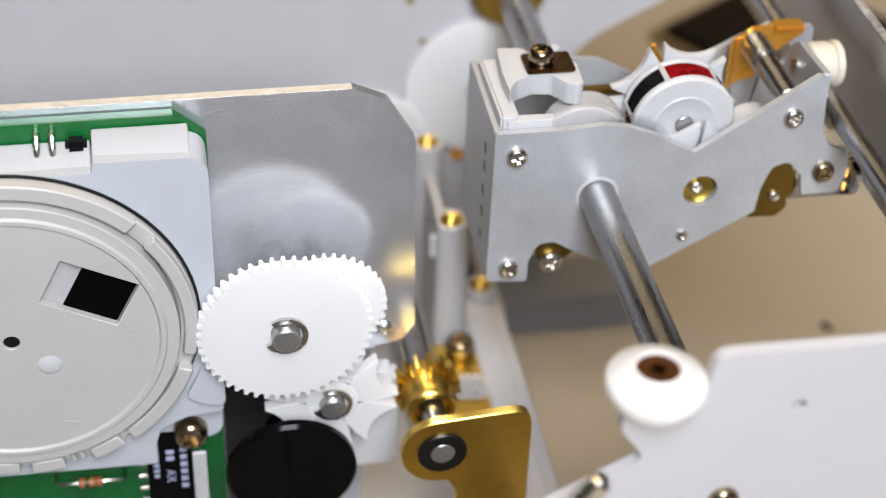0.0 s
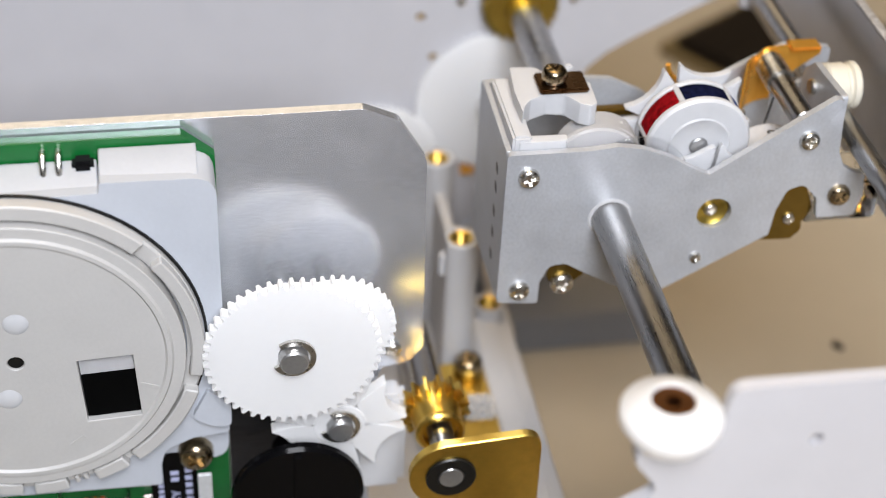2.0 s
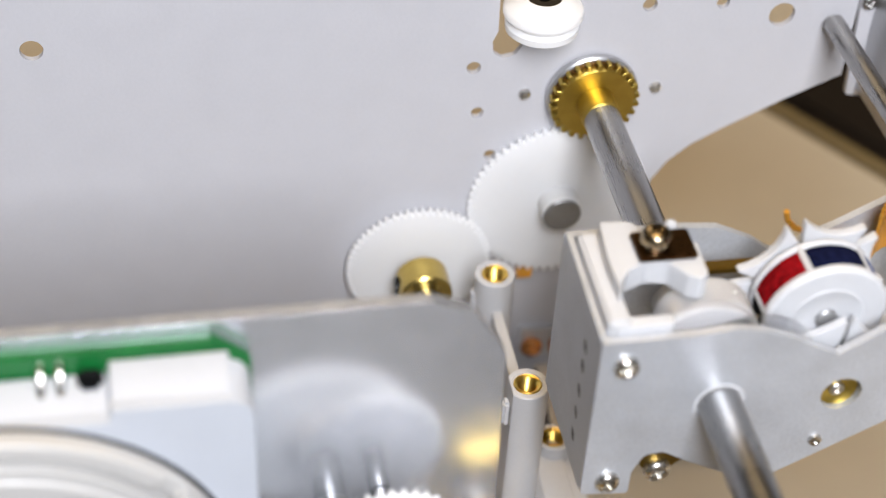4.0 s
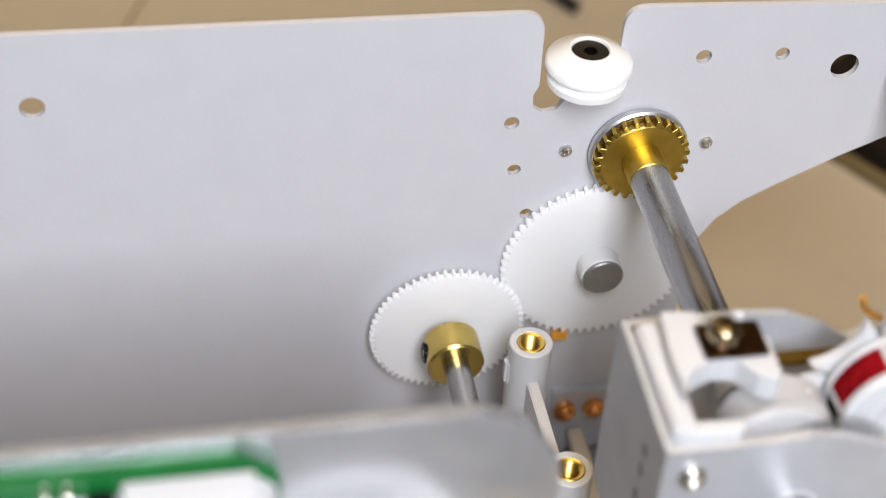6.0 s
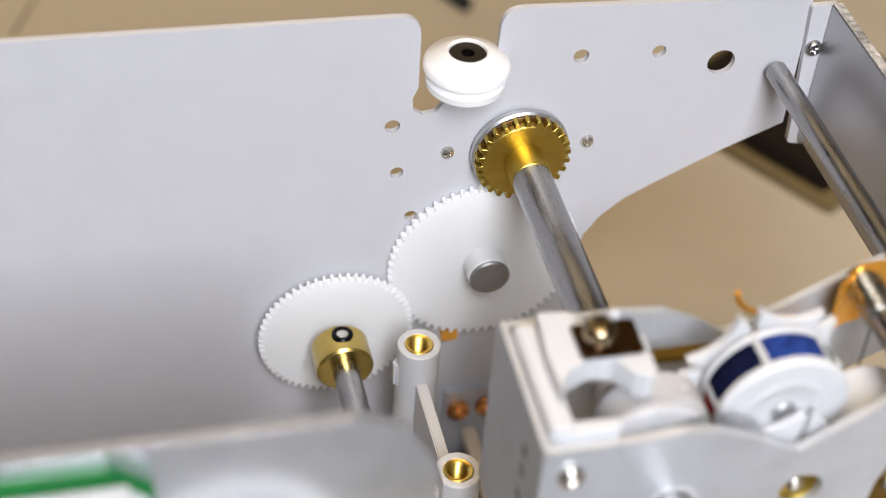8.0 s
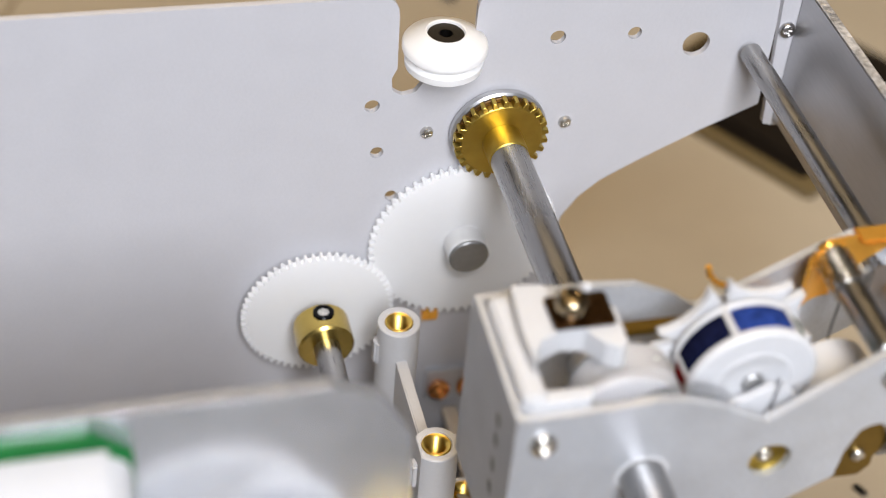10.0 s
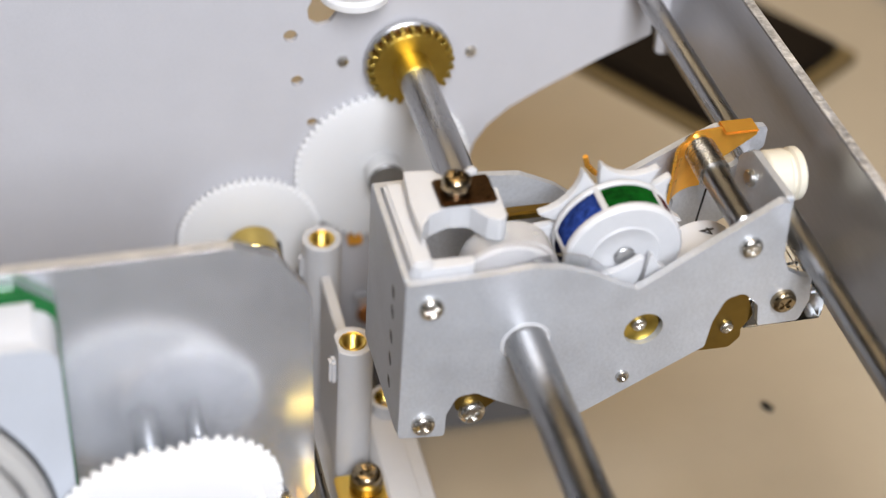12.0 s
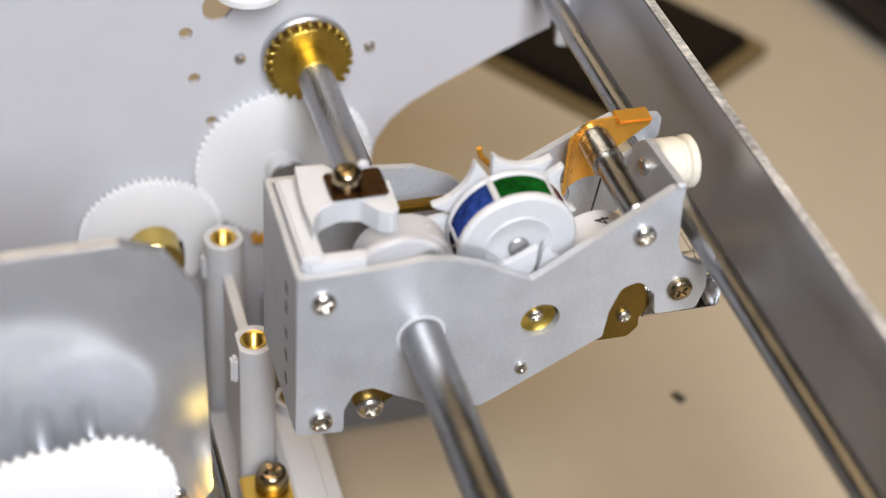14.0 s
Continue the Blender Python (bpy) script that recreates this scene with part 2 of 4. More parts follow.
def screw_head(centre, r, axis="y", out=-1, turn=20.0, h=None):
    """A pan head with a recessed cross; its seat lies at the centre, and it rises to the out side."""
    h = h or r * 0.62
    w, a = r * 0.16, r * 0.56
    cross = [(-w, -a), (w, -a), (w, -w), (a, -w), (a, w), (w, w), (w, a), (-w, a), (-w, w), (-a, w), (-a, -w), (-w, -w)]
    t = radians(turn)
    cross = [(x * math.cos(t) - y * math.sin(t), x * math.sin(t) + y * math.cos(t)) for x, y in cross]
    bm = plate(circle(0, 0, r * 0.7, 28), h * 0.55, h, [cross], "z")
    shell = lathe([(0, h * 0.56), (r * 0.68, h * 0.56), (r * 0.7, h), (r * 0.84, h * 0.9), (r * 0.95, h * 0.66), (r, h * 0.3), (r, 0), (0, 0)], (0, 0, 0), "z", 28)
    bm = merged(bm, shell)
    m = AXIS[axis].copy()
    if out < 0:
        m = m @ Matrix.Diagonal((1, 1, -1, 1))
    bmesh.ops.transform(bm, matrix=Matrix.Translation(centre) @ m, verts=bm.verts)
    return bm

# ---- room and table ----
WALL = mat("room_wall", (0.085, 0.07, 0.055), 0.8, 0.0, 0.05, 8, 0.0)
CEILING = mat("ceiling_paint", (0.72, 0.71, 0.69), 0.8, 0.0, 0.05, 8, 0.0)
tagged(part("floor", block(-2000, 2000, -2000, 2000, -820, -800, 0), WALL), "plain grey floor of the room", "floor", kind="structure")
for wall_name, dims in (("wall_north", (-2000, 2000, 2000, 2060, -800, 1600)), ("wall_south", (-2000, 2000, -2060, -2000, -800, 1600)),
                        ("wall_east", (2000, 2060, -2060, 2060, -800, 1600)), ("wall_west", (-2060, -2000, -2060, 2060, -800, 1600))):
    tagged(part(wall_name, block(*dims, 0), WALL), "plain grey painted room wall", "wall", kind="structure")
tagged(part("ceiling", block(-2060, 2060, -2060, 2060, 1600, 1640, 0), CEILING), "plain off-white ceiling", "ceiling", kind="structure")
TZ = -46.2
table = thing("work_table", "work table with a smooth beige laminate top", "table", (45, 90, -800))
part("table_top", plate(rounded([(-500, -450), (600, -450), (600, 550), (-500, 550)], 20), TZ - 25, TZ, axis="z", edge=1.5), TABLE, table)
for lx, ly in ((-460, -410), (560, -410), (-460, 510), (560, 510)):
    part("leg", block(lx - 22, lx + 22, ly - 22, ly + 22, -800, TZ - 25, 2), TAN, table)

part("seam", turned(block(-46.4, -45.6, 170, 240, TZ - 0.1, TZ + 0.12, 0.05), "z", -22, (-46, 190, 0)), TAN, table, "thin dark seam in the table top")

case = thing("dark_case", "dark brown flat case with a tan border lying on the table", "case", (102, 91, TZ))
case_turn = 33.0
part("body", turned(block(103, 149.5, 93, 134.4, TZ + 0.2, TZ + 5, 1.0), "z", case_turn, (102, 91, 0)), DARK_GLOSS, case)
part("border", turned(plate(rounded([(100, 89), (152.4, 89), (152.4, 137.4), (100, 137.4)], 2), TZ, TZ + 2.0, [rounded([(102.8, 92.8), (149.7, 92.8), (149.7, 134.6), (102.8, 134.6)], 1)], "z"), "z", case_turn, (102, 91, 0)), TAN, case)
case2 = thing("black_case", "matt black box standing on the table", "case", (215, 150, TZ))
part("body", turned(block(170, 260, 100, 200, TZ, TZ + 20, 6.0, 4), "z", 13, (170, 110, 0)), RUBBER, case2)
pen = thing("dark_stylus", "short dark metal stylus lying on the table", "tool", (41, 178, TZ))
part("barrel", turned(rod((41, 178, TZ + 1.6), 1.6, -12, 12, "y", 16, 0.8), "z", 30, (41, 178, 0)), RUBBER, pen)
for cx, cy, turn, ln in ((80.2, 16.2, -65, 2.6), (86, -32, 60, 1.6), (64, 60, 10, 1.0)):
    bm = block(cx - ln / 2, cx + ln / 2, cy - 0.7, cy + 0.7, TZ, TZ + 0.7, 0.25)
    tagged(part("plastic_crumb", turned(bm, "z", turn, (cx, cy, 0)), RUBBER, None, at=(cx, cy, TZ)), "dark crumb of plastic lying on the table", "debris", "crumbs on the table")

# ---- chassis ----
YB = 36.0
holes = [circle(x, z, r, 20) for x, z, r in ((-2.5, 28.6, 1.05), (-1.5, 20.5, 0.95), (0.9, 12.4, 0.9), (22.7, 37.6, 1.1), (33.7, 37.3, 1.0), (43.1, 34.6, 2.0), (-63.9, 36.1, 1.6), (-105, 36, 1.7))]
notch = rounded([(-9.0, 46.1), (0.5, 45.96), (0.7, 34.6), (0.0, 33.0), (0.2, 31.0), (1.6, 30.0), (3.4, 30.4), (4.5, 32.0), (4.6, 34.0), (11.0, 34.0), (11.1, 46.07), (20.0, 45.7)], [0, 3.0, 0.6, 0.8, 0.8, 0.8, 0.8, 0.6, 0.3, 0.3, 3.0, 0])
outline = [(-170, -45), (-170, 48.4)] + notch + [(54.6, 44.2), (54.8, 23.0), (46.4, 19.1), (37.4, 14.4), (32.6, 11.6), (29.3, 8.6), (27.2, 5.2), (26.2, 0.5), (26.2, -45)]
back = thing("back_plate", "white coated sheet metal back plate with drilled holes and a notch", "plate", (0, YB, -45))
part("sheet", plate(outline, YB, YB + 0.9, holes, edge=0.18), WHITE_PAINT, back)
# Dark block added under the carriage; its grey holds the shade there.
part("shade_block", block(11.6, 44, 22, YB - 0.2, TZ, -38, 0.6), mat("shade_grey", (0.20, 0.20, 0.21), 0.5, 0.0, 0.06, 1200, 0.05), back, "dark grey block added where shade lies under the carriage")
for x, z in ((5.4, 23.4), (25.4, 23.1)):
    part("rivet", lathe([(0, YB - 0.45), (0.35, YB - 0.45), (0.45, YB - 0.7), (0.8, YB - 0.55), (0.95, YB - 0.2), (0.95, YB + 0.5), (0, YB + 0.5)], (x, 0, z), "y", 18), NICKEL, back, "small bright steel bush")

side = thing("side_wall", "bare aluminium side wall with a bent screwed flange", "plate", (57, 0, 20))
part("sheet", plate([(YB - 1, 21), (YB - 1, 43.6), (-112, 43.6), (-112, 21)], 57.0, 58.4, axis="x", edge=0.2), ALU_BARE, side)
part("flange", plate(rounded([(55.7, 20.0), (58.3, 19.4), (58.3, 43.4), (54.2, 43.4)], 0.6), YB - 1.0, YB - 0.05), WHITE_PAINT, side)
# Worn speckled edge, paler than the wall to paint in its highlight.
part("cut_edge", block(57.02, 58.38, -112, YB - 1.2, 43.6, 43.8, 0.06, 1), mat("sheared_edge", (0.72, 0.72, 0.74), 0.5, 0.6, 0.7, 1100, 1.0), side, "rough sheared edge with its highlight put into the colour")
part("screw", screw_head((55.8, YB - 1.0, 36.6), 1.2), STEEL, side, "small cross-head screw")

FY = -86.5
front = thing("front_plate", "white coated sheet metal front plate with a notch", "plate", (30, FY, -45))
# Left run is unseen, added so the steel plate mirrors white.
f_out = rounded([(-170, -45), (-170, 14), (-14, 16.5), (-6, 24.5), (4.8, 30.7), (1.6, 35.2), (1.4, 37.0), (9.6, 37.0), (10.7, 38.4), (11.2, 45.2), (62, 44.6), (62, -45)], [0, 2, 8, 4, 1.5, 1, 0.4, 0.6, 0.6, 2.2, 1, 0])
part("sheet", plate(f_out, FY - 1.6, FY, [circle(22, 36.6, 0.9, 16)], edge=0.2), WHITE_PAINT, front)
part("screw", screw_head((15.0, FY - 1.6, 22.8), 1.9), BRONZE, front, "cross-head screw")
part("lever", turned(rod((-3.4, FY - 4, 26.6), 1.4, -5, 5, "x", 20, 0.8), "y", -58, (-3.4, FY - 4, 26.6)), NICKEL, front, "bright metal lever tip")


def pulley(x, y, z, bore_mat, label, groove=True):
    p = thing("guide_pulley", label, "pulley", (x, y, z - 5.5), "guide pulleys")
    R = 5.7
    if groove:
        low = [(R - 1.0, z - 5.6), (R - 0.5, z - 5.2), (R - 0.4, z - 4.2), (R - 1.0, z - 3.7), (R - 0.9, z - 3.1), (R, z - 2.6)]
    else:
        low = [(R - 2.0, z - 5.6), (R - 1.5, z - 5.2), (R - 0.7, z - 4.0), (R - 0.1, z - 3.1), (R, z - 2.6)]
    part("wheel", lathe([(2.5, z - 5.6)] + low + [(R, z - 1.8), (R - 0.25, z - 1.4), (3.3, z - 0.3), (2.75, z), (2.55, z - 0.05), (2.5, z - 0.2), (2.5, z - 5.6)], (x, y, 0), "z", 48), NYLON, p)
    part("pivot", rod((x, y, 0), 2.47, z - 5.2, z - 0.35, "z", 24, 0.1, 0.9), bore_mat, p, "dark steel pivot")
    return p


pulley(6.6, 34.8, 40.9, mat("dark_steel", (0.06, 0.055, 0.05), 0.4, 1.0), "white nylon pulley in the notch of the back plate")
pulley(5.4, -86.2, 42.8, mat("dark_bronze", (0.20, 0.09, 0.04), 0.4, 1.0), "white nylon pulley in the notch of the front plate", False)
part("pivot_arm", block(5.0, 8.2, 33.6, YB - 0.02, 33.0, 35.2, 0.3), WHITE_PAINT, back)
part("pivot_arm", block(2.6, 8.2, FY + 0.02, FY + 3.0, 33, 37.2, 0.3), WHITE_PAINT, front)

guide = thing("guide_rod", "thin ground steel guide rod", "rod", (51, 0, 33.3))
part("shaft", rod((51, 0, 33.3), 1.55, -112, YB - 1, "y", 24, 0.3), STEEL, guide)

tray = thing("base_tray", "grey plastic floor tray under the mechanism", "tray", (-80, -50, TZ))
part("tray_floor", block(-168, 3.0, FY + 0.2, 34, TZ, TZ + 1.6, 0.3), GREY_PLASTIC, tray)

# plastic chassis with its pillars
base = thing("plastic_chassis", "light grey moulded plastic chassis rail with pillars", "chassis", (4, 0, TZ))
rail_out = rounded([(3.2, TZ), (3.2, -25.0), (4.4, -23.6), (8.8, -23.6), (8.8, -24.6), (11.2, -24.6), (11.2, TZ)], [0, 0.6, 0.4, 0.3, 0.2, 0.5, 0])
part("rail", plate(rail_out, -83, 12), GREY_PLASTIC, base)
part("foot", block(-6, 11.2, -4, 20, TZ + 1.7, -34, 0.5), GREY_PLASTIC, base)


def pillar(x, y, top, bottom, r, flat):
    ring = [p for p in circle(0, 0, r, 40)]
    ring = [(x + max(px_, -r * flat), y + py_) for px_, py_ in ring]
    part("pillar", plate(ring, bottom, top, [circle(x, y, 2.02, 28)], "z", edge=0.15), GREY_PLASTIC, base)
    prof = [(2.0, top - 8), (2.0, top - 0.12), (1.85, top - 0.02), (1.5, top - 0.15)]
    for k in range(12):
        prof += [(1.30, top - 0.35 - 0.5 * k), (1.55, top - 0.6 - 0.5 * k)]
    prof += [(1.4, top - 7), (0, top - 7.2)]
    part("insert", lathe(prof, (x, y, 0), "z", 28), BRASS, base, "threaded brass insert")


pillar(0, 23.1, 0, -36, 3.05, 1.0)
pillar(0, 0, 0, -36, 3.05, 0.8)
pillar(7.6, 8.4, -21.3, -36, 2.7, 1.0)
part("web", block(-0.8, 0.8, 2.6, 20.6, -34, -5.0, 0.2), GREY_PLASTIC, base)
for y in (0, 23.1):
    part("clip_rib", block(-3.5, -2.2, y - 0.9, y + 0.9, -7.5, -3.0, 0.4), GREY_PLASTIC, base)

contact = thing("contact_block", "grey contact plate with two domed copper rivets", "contact", (14, 35, -32))
part("carrier", plate([(8.4, -30.6), (18.2, -31.0), (18.2, -24.6), (8.4, -24.2)], YB - 1.0, YB), ALU, contact)
for x in (10.5, 15.2):
    part("copper_rivet", lathe([(0, YB - 3.0), (1.0, YB - 2.9), (1.2, YB - 2.3), (1.75, YB - 2.1), (1.85, YB - 1.5), (1.6, YB - 1.0), (0, YB - 1.0)], (x, 0, -28.0), "y", 24), COPPER, contact)
part("tab", plate(rounded([(6.8, -12.4), (9.2, -12.4), (9.2, -10.4), (6.8, -10.4)], 0.5), YB - 1.2, YB), GOLD, contact, "orange copper tab")
part("strip", block(11.4, 13.8, 12, 34.8, -34.4, -32.4, 0.2), BEIGE_PLASTIC, contact, "beige plastic strip")

# ---- shafts and gears at the back plate ----
MX, MZ = 15.4, 23.2
main = thing("main_shaft", "thick ground steel shaft with a toothed brass face gear", "shaft", (MX, 0, MZ))
part("shaft", rod((MX, 0, MZ), 2.7, FY + 0.1, YB - 1.4, "y", 48, 0.4), STEEL, main)
part("gear_blank", rod((MX, 0, MZ), 6.9, 34.3, 35.7, "y", 64, 0.3, 2.0), mat("grey_steel_disc", (0.55, 0.55, 0.56), 0.4, 0.9), main, "grey steel disc behind the teeth")
face = part("face_gear", rod((MX, 0, MZ), 5.85, 32.7, 34.0, "y", 64, 0.15), YELLOW_BRASS, main, "yellow brass face gear")
# Extra brown disc; depth shading between the teeth is put into its colour.
part("tooth_gap_shade", rod((MX, 0, MZ), 6.5, 33.95, 34.32, "y", 64, 0.1), mat("gap_shade_brown", (0.10, 0.055, 0.02), 0.5, 0.8), main, "dark disc added as the shade between the teeth")
tooth = part("tooth", plate([(MX - 0.46, MZ + 5.5), (MX + 0.46, MZ + 5.5), (MX + 0.3, MZ + 6.7), (MX - 0.3, MZ + 6.7)], 32.75, 34.3, edge=0.08), YELLOW_BRASS, face, at=(MX, 0, MZ))
for k in range(1, 26):
    ob = new("tooth", tooth.data)
    ob.parent = face
    ob.matrix_basis = pose(0, 0, 0, 0, 360 / 26 * k, 0)
part("hub", rod((MX, 0, MZ), 2.85, 28.6, 32.8, "y", 40, 0.15), YELLOW_BRASS, main)
# No slot is cut; a dark strip carries its shade as colour.
part("slot_shade", block(MX - 1.0, MX + 1.0, 29.2, 30.2, MZ - 2.9, MZ - 2.7, 0.05), DARK, main, "narrow dark strip painted as the shade in a slot")

IX, IZ = 12.0, 3.3
idler = thing("idler_gear", "large thin white nylon gear on a steel stub", "gear", (IX, 33.5, IZ), "white nylon gears")
part("toothed_disc", plate(tooth_ring(64, 13.4, 14.15, IX, IZ, 0.0, 0.62), 34.5, 35.5, edge=0.0), NYLON, idler)
part("boss", rod((IX, 0, IZ), 3.1, 31.5, 35.9, "y", 40, 0.2), NYLON, idler)
part("stub", rod((IX, 0, IZ), 2.95, 31.0, 31.7, "y", 40, 0.3), mat("grey_stub_steel", (0.27, 0.27, 0.27), 0.45, 0.8, 0.2, 1400, 0.05), idler, "grey steel stub")

DX, DZ = -9.6, -6.9
drive = thing("drive_shaft", "steel drive shaft with nylon gear, brass collar and pinion", "shaft", (DX, 0, DZ))
part("shaft", rod((DX, 0, DZ), 1.9, -46.9, YB - 0.4, "y", 32, 0.2), STEEL, drive)
part("toothed_disc", plate(tooth_ring(60, 10.6, 11.35, DX, DZ, 0.02, 0.62), 33.3, 34.3), NYLON, drive, "white nylon gear")
part("collar", rod((DX, 0, DZ), 4.1, 26.2, 31.4, "y", 48, 0.35, 1.8), mat("olive_brass", (0.56, 0.41, 0.12), 0.24, 1.0, 0.15, 700, 0.05), drive, "polished brass collar")
part("set_screw", lathe([(0.85, 3.9), (0.85, 4.5), (1.0, 4.6), (1.4, 4.55), (1.55, 4.4), (1.55, 3.9), (0.85, 3.9)], (DX, 29.4, DZ - 0.22), "z", 28), BLACK, drive, "black socket set screw")
part("socket", lathe([(0, 4.52), (0.5, 4.5), (0.84, 4.42), (0.84, 4.0), (0, 4.0)], (DX, 29.4, DZ - 0.22), "z", 20), NICKEL, drive, "bright screw point")
part("pinion", plate(tooth_ring(16, 3.6, 5.25, DX, DZ, 0.1, 0.52), -33.6, -30.6), BRASS, drive, "brass pinion")
part("end_face", rod((DX, 0, DZ), 1.75, -47.05, -46.8, "y", 28, 0.1), PIN_STEEL, drive, "turned shaft end")
part("pinion_body", lathe([(1.9, -36.6), (2.55, -36.7), (2.7, -37.9), (3.4, -37.9), (3.7, -37.6), (3.7, -37.0), (3.45, -36.6), (3.6, -36.2), (3.85, -33.8), (3.85, -30.6), (1.9, -30.6)], (DX, 0, DZ), "y", 40), BRASS, drive, "turned brass sleeve")

CX, CZ = DX, DZ
BY = -45.0
bracket = thing("brass_bracket", "brass bearing bracket with a black bearing ring", "bracket", (CX, BY, TZ))
arc = [(CX + 6.0 * math.cos(radians(w)), CZ + 6.0 * math.sin(radians(w))) for w in range(100, 286, 12)]
b_out = rounded(arc + [(CX + 2.4, CZ - 8.6), (CX + 3.0, TZ + 1.7), (CX + 13.4, TZ + 1.7), (CX + 13.0, CZ + 6.9)], [0] * len(arc) + [1.5, 0, 0, 3.0])
part("sheet", plate(b_out, BY - 1.5, BY, [circle(CX, CZ, 2.2, 24)], edge=0.15), BRASS, bracket)
part("bearing_ring", rod((CX, 0, CZ), 3.65, BY - 2.0, BY + 0.2, "y", 36, 0.2, 1.95), RUBBER, bracket, "black bearing ring")
part("arm", block(CX + 11.2, CX + 12.6, BY, -20, -34, -23.3, 0.3), BRASS, bracket)
part("foot", block(CX + 6.2, CX + 13.4, -24, -4.5, -24.4, -23.2, 0.3), BRASS, bracket)
part("screw_post", rod((CX + 10.6, -7.4, 0), 2.5, -23.3, -21.2, "z", 28, 0.3), BRASS_DULL, bracket, "bronze screw post")
part("spacer_block", block(CX + 8.0, CX + 13.2, -19.5, -14.0, -23.2, -21.6, 0.5), MILKY, bracket, "pale translucent plastic block")
part("screw", screw_head((CX + 10.6, -7.4, -21.2), 2.3, "z", 1), BRONZE, bracket, "cross-head screw")

# ---- steel motor plate and what it carries ----
SY = -28.0
steel = thing("steel_plate", "bright zinc plated steel motor plate with clipped corner", "plate", (-60, SY, TZ))
s_out = rounded([(-170, TZ), (-170, 44.2), (-20.3, 44.1), (-15.6, 42.0), (-11.6, 35.4), (-10.9, 2.0), (-13.0, -1.0), (-17.0, -1.6), (-18.5, -6.0), (-19, TZ)], [0, 1, 1.5, 1.5, 3, 2, 1.2, 1, 1, 0])
part("sheet", plate(s_out, SY, SY + 1.5, edge=0.2), STEEL_SHEET, steel)
part("screw", screw_head((-15.5, SY, 1.8), 1.35), NICKEL, steel, "small cross-head screw")
# Sheet added over the plate; its dark colour stands for shade and dark reflection.
part("plate_shade", block(-40.0, -27.5, SY - 0.6, SY - 0.03, -34, 5.0, 0.1), mat("shade_brushed_steel", (0.05, 0.05, 0.056), 0.33, 0.8, 0.5, 1500, 0.1, (0.15, 1, 3)), steel, "dark brushed sheet added as shade on the steel plate")
pcb = thing("circuit_board", "green circuit board fixed to the steel plate", "circuit board", (-60, -30.5, TZ))
part("board", plate([(-170, -42), (-170, 43.2), (-44.4, 43.0), (-40.2, 39.4), (-40.2, -42)], -30.0, -28.3), PCB, pcb)
for x in (-62.0, -60.0):
    part("solder_pin", tube([(x, -30, 41.8), (x, -31.4, 41.8), (x, -32.4, 40.8), (x, -32.6, 39.6)], 0.45), NICKEL, pcb, "bright solder pin")
part("component", block(-58.4, -55.6, -32.4, -30.0, 39.3, 41.2, 0.5), BLACK, pcb)

HY = -36.5
housing = thing("motor_housing", "pale blue-grey plastic motor housing", "housing", (-68, HY, 14))
h_out = rounded([(-100, -12.5), (-100, 39.0), (-55.2, 39.2), (-55.0, 40.8), (-40.4, 40.6), (-40.4, 1.0), (-40.2, -4.0), (-45.4, -4.6), (-49.4, -6.4), (-50.2, -9.4), (-50.2, -13.4)], [0, 0, 0.3, 0.3, 3.2, 0, 0.8, 2, 2, 1, 0.5])
part("shell", plate(h_out, HY, -30.1, edge=0.35), BLUE_GREY, housing)
for x0, x1, top in ((-100, -55.3, 39.0), (-55.0, -42.6, 40.6)):
    part("top_ledge", plate([(HY + 0.5, top - 3), (HY + 0.5, top - 0.25), (-31.0, top + 1.5), (-30.2, top + 1.3), (-30.2, top - 3)], x0, x1, axis="x", edge=0.15), BLUE_GREY, housing)
part("screw_tab", plate(rounded([(-50.1, -3.0), (-40.3, -3.0), (-40.3, -11.0), (-50.1, -11.2)], [0, 0, 3.0, 0.4]), HY + 2.2, -30.1, edge=0.3), BLUE_GREY, housing)
part("screw", screw_head((-45.2, HY + 2.2, -9.1), 2.6, turn=35, h=2.4), BRONZE, housing, "large cross-head screw")

TX, TZZ = -68.0, 14.6
ring_out = lathe([(22.6, HY), (25.0, HY), (25.0, HY - 0.9), (24.7, HY - 1.2), (22.9, HY - 1.2), (22.6, HY - 1.0), (22.6, HY)], (TX, 0, TZZ), "y", 96)
part("collar_ring", ring_out, GREIGE, housing, "raised warm grey plastic ring")
# Raised band instead of a cut gap; its black is the gap's shade.
part("ring_gap_shade", lathe([(25.1, HY - 0.25), (25.45, HY - 0.25), (25.5, HY), (25.1, HY)], (TX, 0, TZZ), "y", 96), RUBBER, housing, "thin black band painted as the shade in the ring gap")


def sector(a0, a1, r0, r1, d0, d1):
    n = max(3, int((a1 - a0) / 4))
    ws = [radians(a0 + (a1 - a0) * k / n) for k in range(n + 1)]
    return plate([(TX + r1 * math.cos(w), TZZ + r1 * math.sin(w)) for w in ws] + [(TX + r0 * math.cos(w), TZZ + r0 * math.sin(w)) for w in reversed(ws)], d0, d1, edge=0.2)


for a0, a1, r1 in ((45, 132, 25.3), (-12.5, 37, 24.9), (-53.5, -19, 25.2), (-69, -57.5, 25.2), (-90, -79, 25.2), (-128, -94, 25.2), (137, 226, 25.2)):
    part("rim_segment", sector(a0, a1, 23.1, r1, HY - 2.5, HY - 0.9), GREIGE, housing)
for a0 in (-76.5, -73.5):
    part("latch_tooth", sector(a0, a0 + 1.7, 23.4, 24.6, HY - 2.2, HY - 0.9), GREIGE, housing)
lug = rounded([(-43.0, 5.0), (-39.9, 2.4), (-39.9, -2.2), (-42.6, -1.8), (-45.4, 0.0)], [0.5, 1.4, 1.2, 1.5, 1.0])
